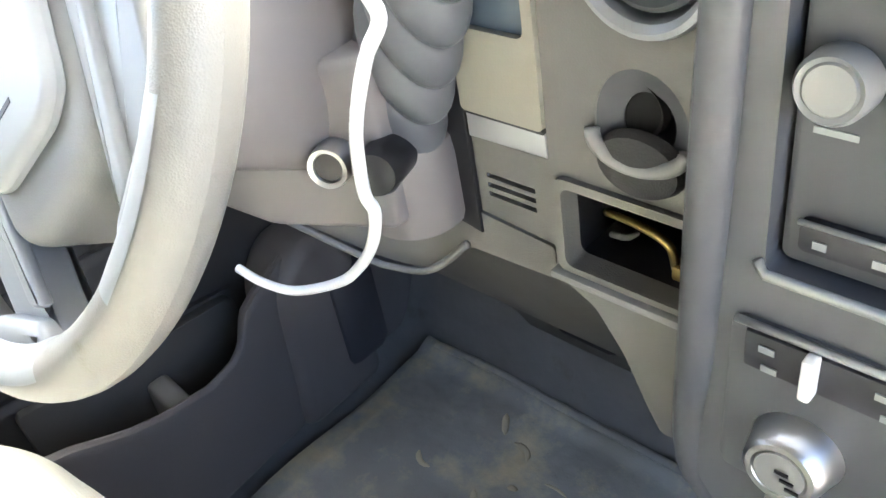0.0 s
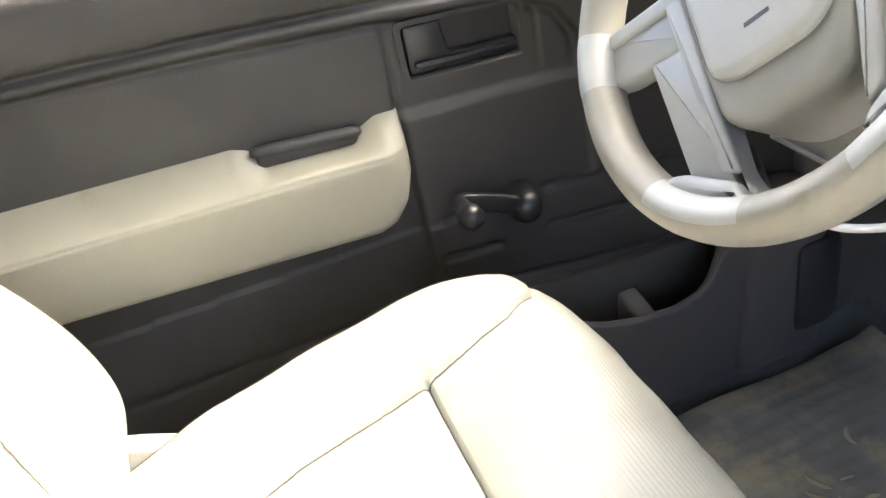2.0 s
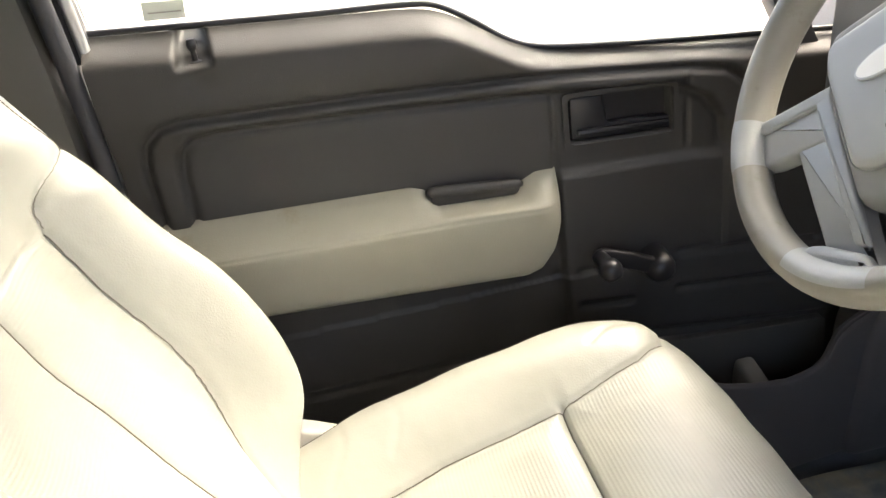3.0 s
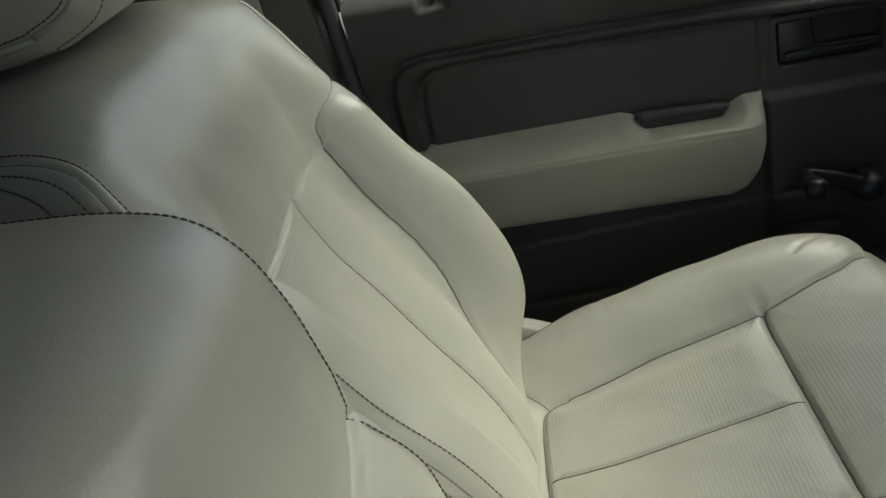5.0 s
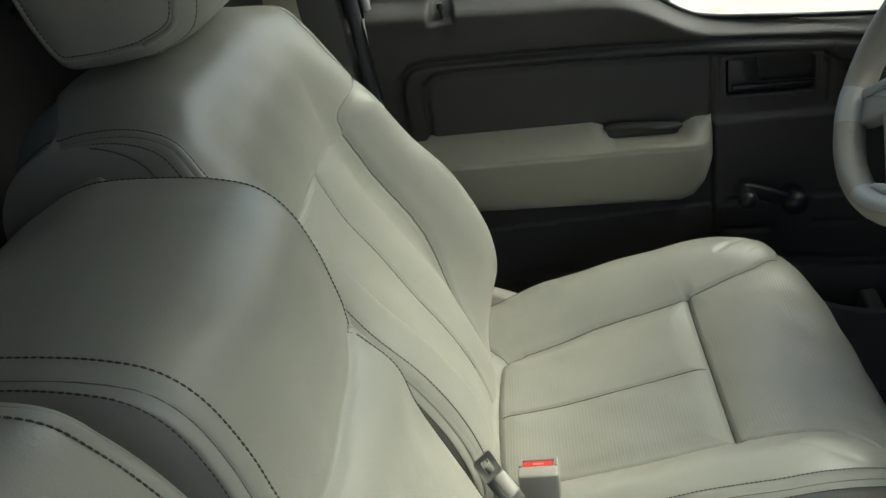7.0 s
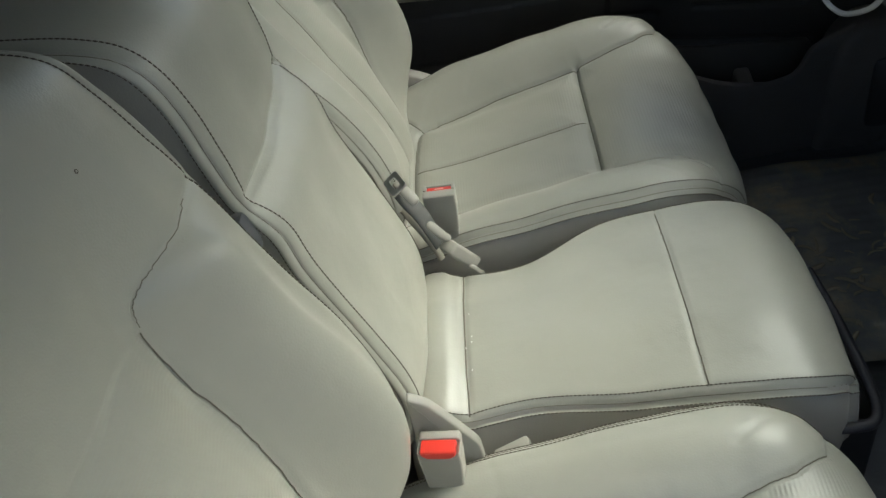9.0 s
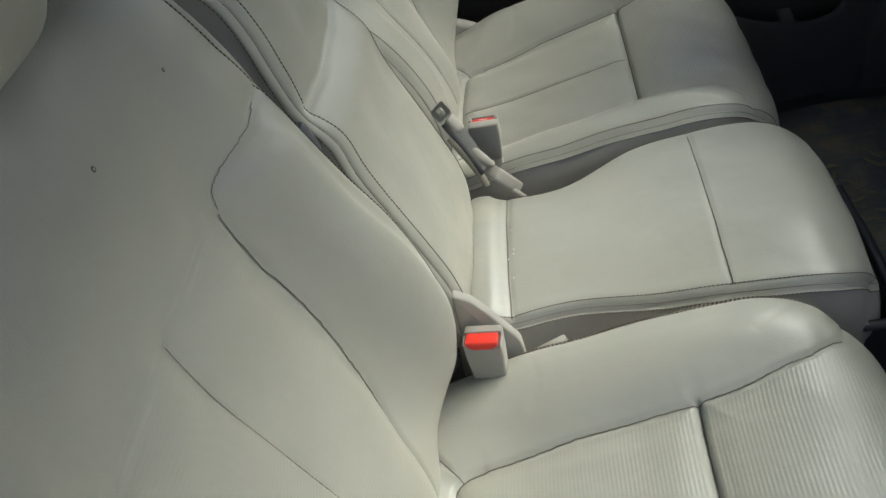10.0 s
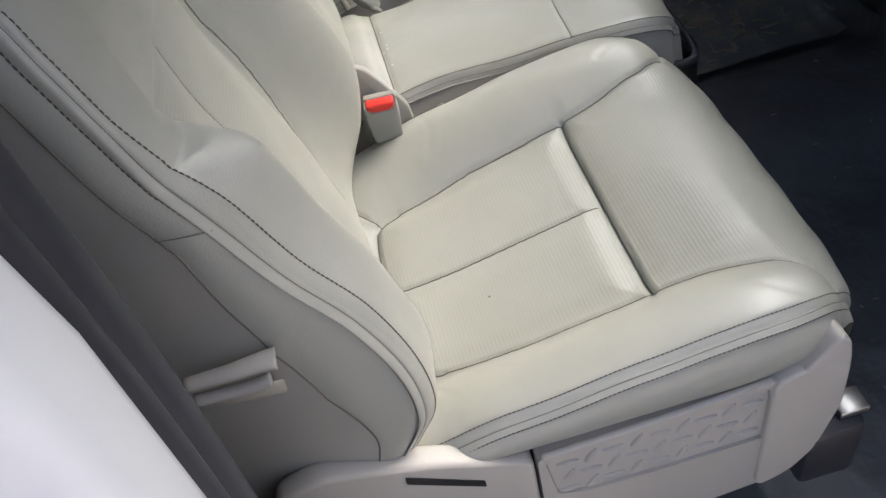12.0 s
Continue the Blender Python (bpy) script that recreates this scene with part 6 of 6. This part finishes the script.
def strap(knots, half, turns, material, label, thick=0.0011):
    """A flat strap along a line, turned about it by the given degrees."""
    L = curve_pts(knots, 40)
    T = np.gradient(L, axis=0)
    T /= np.linalg.norm(T, axis=1)[:, None]
    side = np.cross(T, np.array([0.7, 0.15, 0.7]))
    side /= np.linalg.norm(side, axis=1)[:, None]
    up = np.cross(side, T)
    ang = np.radians(np.interp(np.linspace(0, 1, 40), np.linspace(0, 1, len(turns)), turns))[:, None]
    w, n = side * np.cos(ang) + up * np.sin(ang), up * np.cos(ang) - side * np.sin(ang)
    ring_ = [w * half + n * thick, w * half * 0.3 + n * thick * 1.8, -w * half + n * thick, -w * half - n * thick, w * half - n * thick]
    Vs = np.stack([L + r_ for r_ in ring_], 1)
    k_, j_ = np.meshgrid(np.arange(39), np.arange(5), indexing="ij")
    Fs = np.stack([k_ * 5 + j_, k_ * 5 + (j_ + 1) % 5, (k_ + 1) * 5 + (j_ + 1) % 5, (k_ + 1) * 5 + j_], -1).reshape(-1, 4)
    return raw("webbing", Vs.reshape(-1, 3), Fs, material, cb, label)


strap([(-0.136, 0.064, 0.510), (-0.137, 0.070, 0.494), (-0.137, 0.080, 0.474), (-0.137, 0.089, 0.447), (-0.137, 0.098, 0.420)], 0.0105, [-12, 4, 18, 30, 24], GREYWEB, "folded grey webbing")
strap([(-0.139, 0.060, 0.482), (-0.141, 0.070, 0.456), (-0.142, 0.080, 0.432), (-0.143, 0.090, 0.404), (-0.143, 0.094, 0.388)], 0.0048, [0, 10, 0], WEB, "pale webbing edge")
for pts_ in ([(-0.121, 0.090, 0.470), (-0.115, 0.098, 0.462), (-0.116, 0.106, 0.450), (-0.124, 0.108, 0.440), (-0.131, 0.104, 0.436)], [(-0.127, 0.093, 0.458), (-0.124, 0.101, 0.448), (-0.128, 0.107, 0.436)]):
    tube("belt_fold", curve_pts(pts_, 24), 0.0066 * np.sqrt(np.clip(1 - np.linspace(-1, 1, 24) ** 6, 0.15, 1)), BUCKLE, cb, "", sides=10, flat=0.75)
st_ = slab(rounded([(-0.012, 0.030), (0.012, 0.030), (0.017, 0.010), (0.016, -0.026), (-0.016, -0.026), (-0.017, 0.010)], 0.005, 4), "y", -0.009, 0.009, 0.004, 4)
st_.transform(pose(-0.127, 0.121, 0.408, 34, 0, 40))
stalk = part("belt_stalk", st_, BUCKLE, cb, "grey beige belt stalk")
dot = lathe([(0.0, 0.0006), (0.0022, 0.0006), (0.0026, 0.0), (0.0, -0.001)], (0, 0, 0), (0, 1, 0), 14)
dot.transform(pose(-0.127, 0.121, 0.408, 34, 0, 40) @ pose(0.004, 0.0092, -0.012))
part("rivet", dot, BLACK, stalk)
tube("stalk_hook", curve_pts([(-0.119, 0.130, 0.393), (-0.113, 0.137, 0.392), (-0.112, 0.143, 0.385), (-0.118, 0.145, 0.378)], 16), 0.0036, BUCKLE, cb, "", sides=8)
# beige shield beside the passenger buckle
sh = part("recliner_shield", slab(rounded([(0.066, 0.30), (0.072, 0.494), (0.091, 0.482), (0.106, 0.459), (0.124, 0.428), (0.134, 0.410), (0.136, 0.372), (0.138, 0.30)], 0.006, 3), "x", 0.160, 0.172, 0.0025, 3), BUCKLE)
tagged(sh, "beige plastic recliner shield between the seats", "seat trim")
# plain grey block in place of a crumpled clear plastic tag
cl = part("plastic_tag_block", box((0.020, 0.040, 0.012), (0.158, 0.165, 0.372), 0.003, (18, 0, 10)), BUCKLE)
tagged(cl, "grey block standing in for a crumpled clear plastic tag in the seat gap", "belt clip")

# black storage tray under the front of the centre seat
tray = thing("storage_tray", (0.06, 0.55, 0.1), "black plastic storage tray with loop handle under the centre seat", "tray")
part("tray_body", box((0.20, 0.03, 0.16), (0.01, 0.53, 0.17), 0.012), SATIN, tray)
VV, FF = tube_arrays(curve_pts([(-0.10, 0.556, 0.325), (0.0, 0.561, 0.325), (0.085, 0.560, 0.325), (0.120, 0.556, 0.325), (0.136, 0.546, 0.325), (0.140, 0.530, 0.325), (0.139, 0.500, 0.325)], 60), 0.0065, 8)
raw("tray_rim", VV, FF, SATIN, tray, "dark grey rolled tray rim")
part("tray_wall", slab([(-0.10, 0.10), (0.125, 0.10), (0.125, 0.32), (-0.10, 0.32)], "y", 0.552, 0.560, 0.002), BLACK, tray)
part("tray_wall", slab([(0.49, 0.10), (0.552, 0.10), (0.548, 0.32), (0.49, 0.32)], "x", 0.126, 0.136, 0.002), BLACK, tray)
# litter on the passenger floor
rng = random.Random(11)
lit = bmesh.new()
for k in range(40):
    x, y = rng.uniform(-0.30, 0.62), rng.uniform(0.58, 0.95)
    z = 0.075 * math.exp(-((x / 0.15) ** 4)) + 0.006
    box((rng.uniform(0.003, 0.011), 0.0015, 0.0012), (x, y, z), 0.0, (0, 0, rng.uniform(0, 180)), 1, lit)
tagged(part("floor_litter", lit, WEB, angle=0), "pale straw crumbs scattered on the black floor", "litter", kind="stuff")

crumbs = bmesh.new()
for k in range(5):
    x = rng.uniform(-0.02, 0.11)
    box((rng.uniform(0.001, 0.0022), 0.0010, 0.0008), (x, 0.122 + rng.uniform(-0.002, 0.010), 0.4145), 0.0, (0, 0, rng.uniform(0, 180)), 1, crumbs)
tagged(part("seat_crumb", crumbs, WHITE_P, angle=0), "pale crumbs along the seam of the centre seat", "crumbs", kind="stuff")

wedge = part("hinge_bracket", box((0.020, 0.030, 0.04), (0.134, -0.034, 0.690), 0.008, (14, 0, 0)), STACK)
tagged(wedge, "grey plastic hinge bracket between the seat backs", "bracket")

# small dark specks on the leather of the passenger seat
fleck_v, fleck_f, nf = [], [], 0
for (x, y, z), (nx, ny_, nz_), r_ in (((0.2099, 0.0571, 0.5575), (0.03, 0.96, 0.26), 0.0016), ((0.1815, 0.0616, 0.5313), (-0.14, 0.98, 0.17), 0.0014), ((0.2247, 0.0635, 0.4813), (0.51, 0.86, 0.04), 0.0014), ((0.248, -0.069, 0.848), (0.21, 0.93, 0.28), 0.0017), ((0.378, -0.0752, 0.8548), (0.0, 0.98, 0.21), 0.0024), ((0.4738, 0.151, 0.3563), (0.0, -0.19, 0.98), 0.0013)):
    n_ = np.array([nx, ny_, nz_])
    v_, f_ = tube_arrays(np.array([(x, y, z)]) + n_ * np.array([[-0.0006], [0.0001], [0.0005]]), [r_, r_, r_ * 0.5], 7)
    fleck_v.append(v_)
    fleck_f.append(f_ + nf)
    nf += len(v_)
tagged(raw("leather_fleck", np.concatenate(fleck_v), np.concatenate(fleck_f), THREAD), "small dark specks on the passenger seat leather", "specks", kind="stuff")
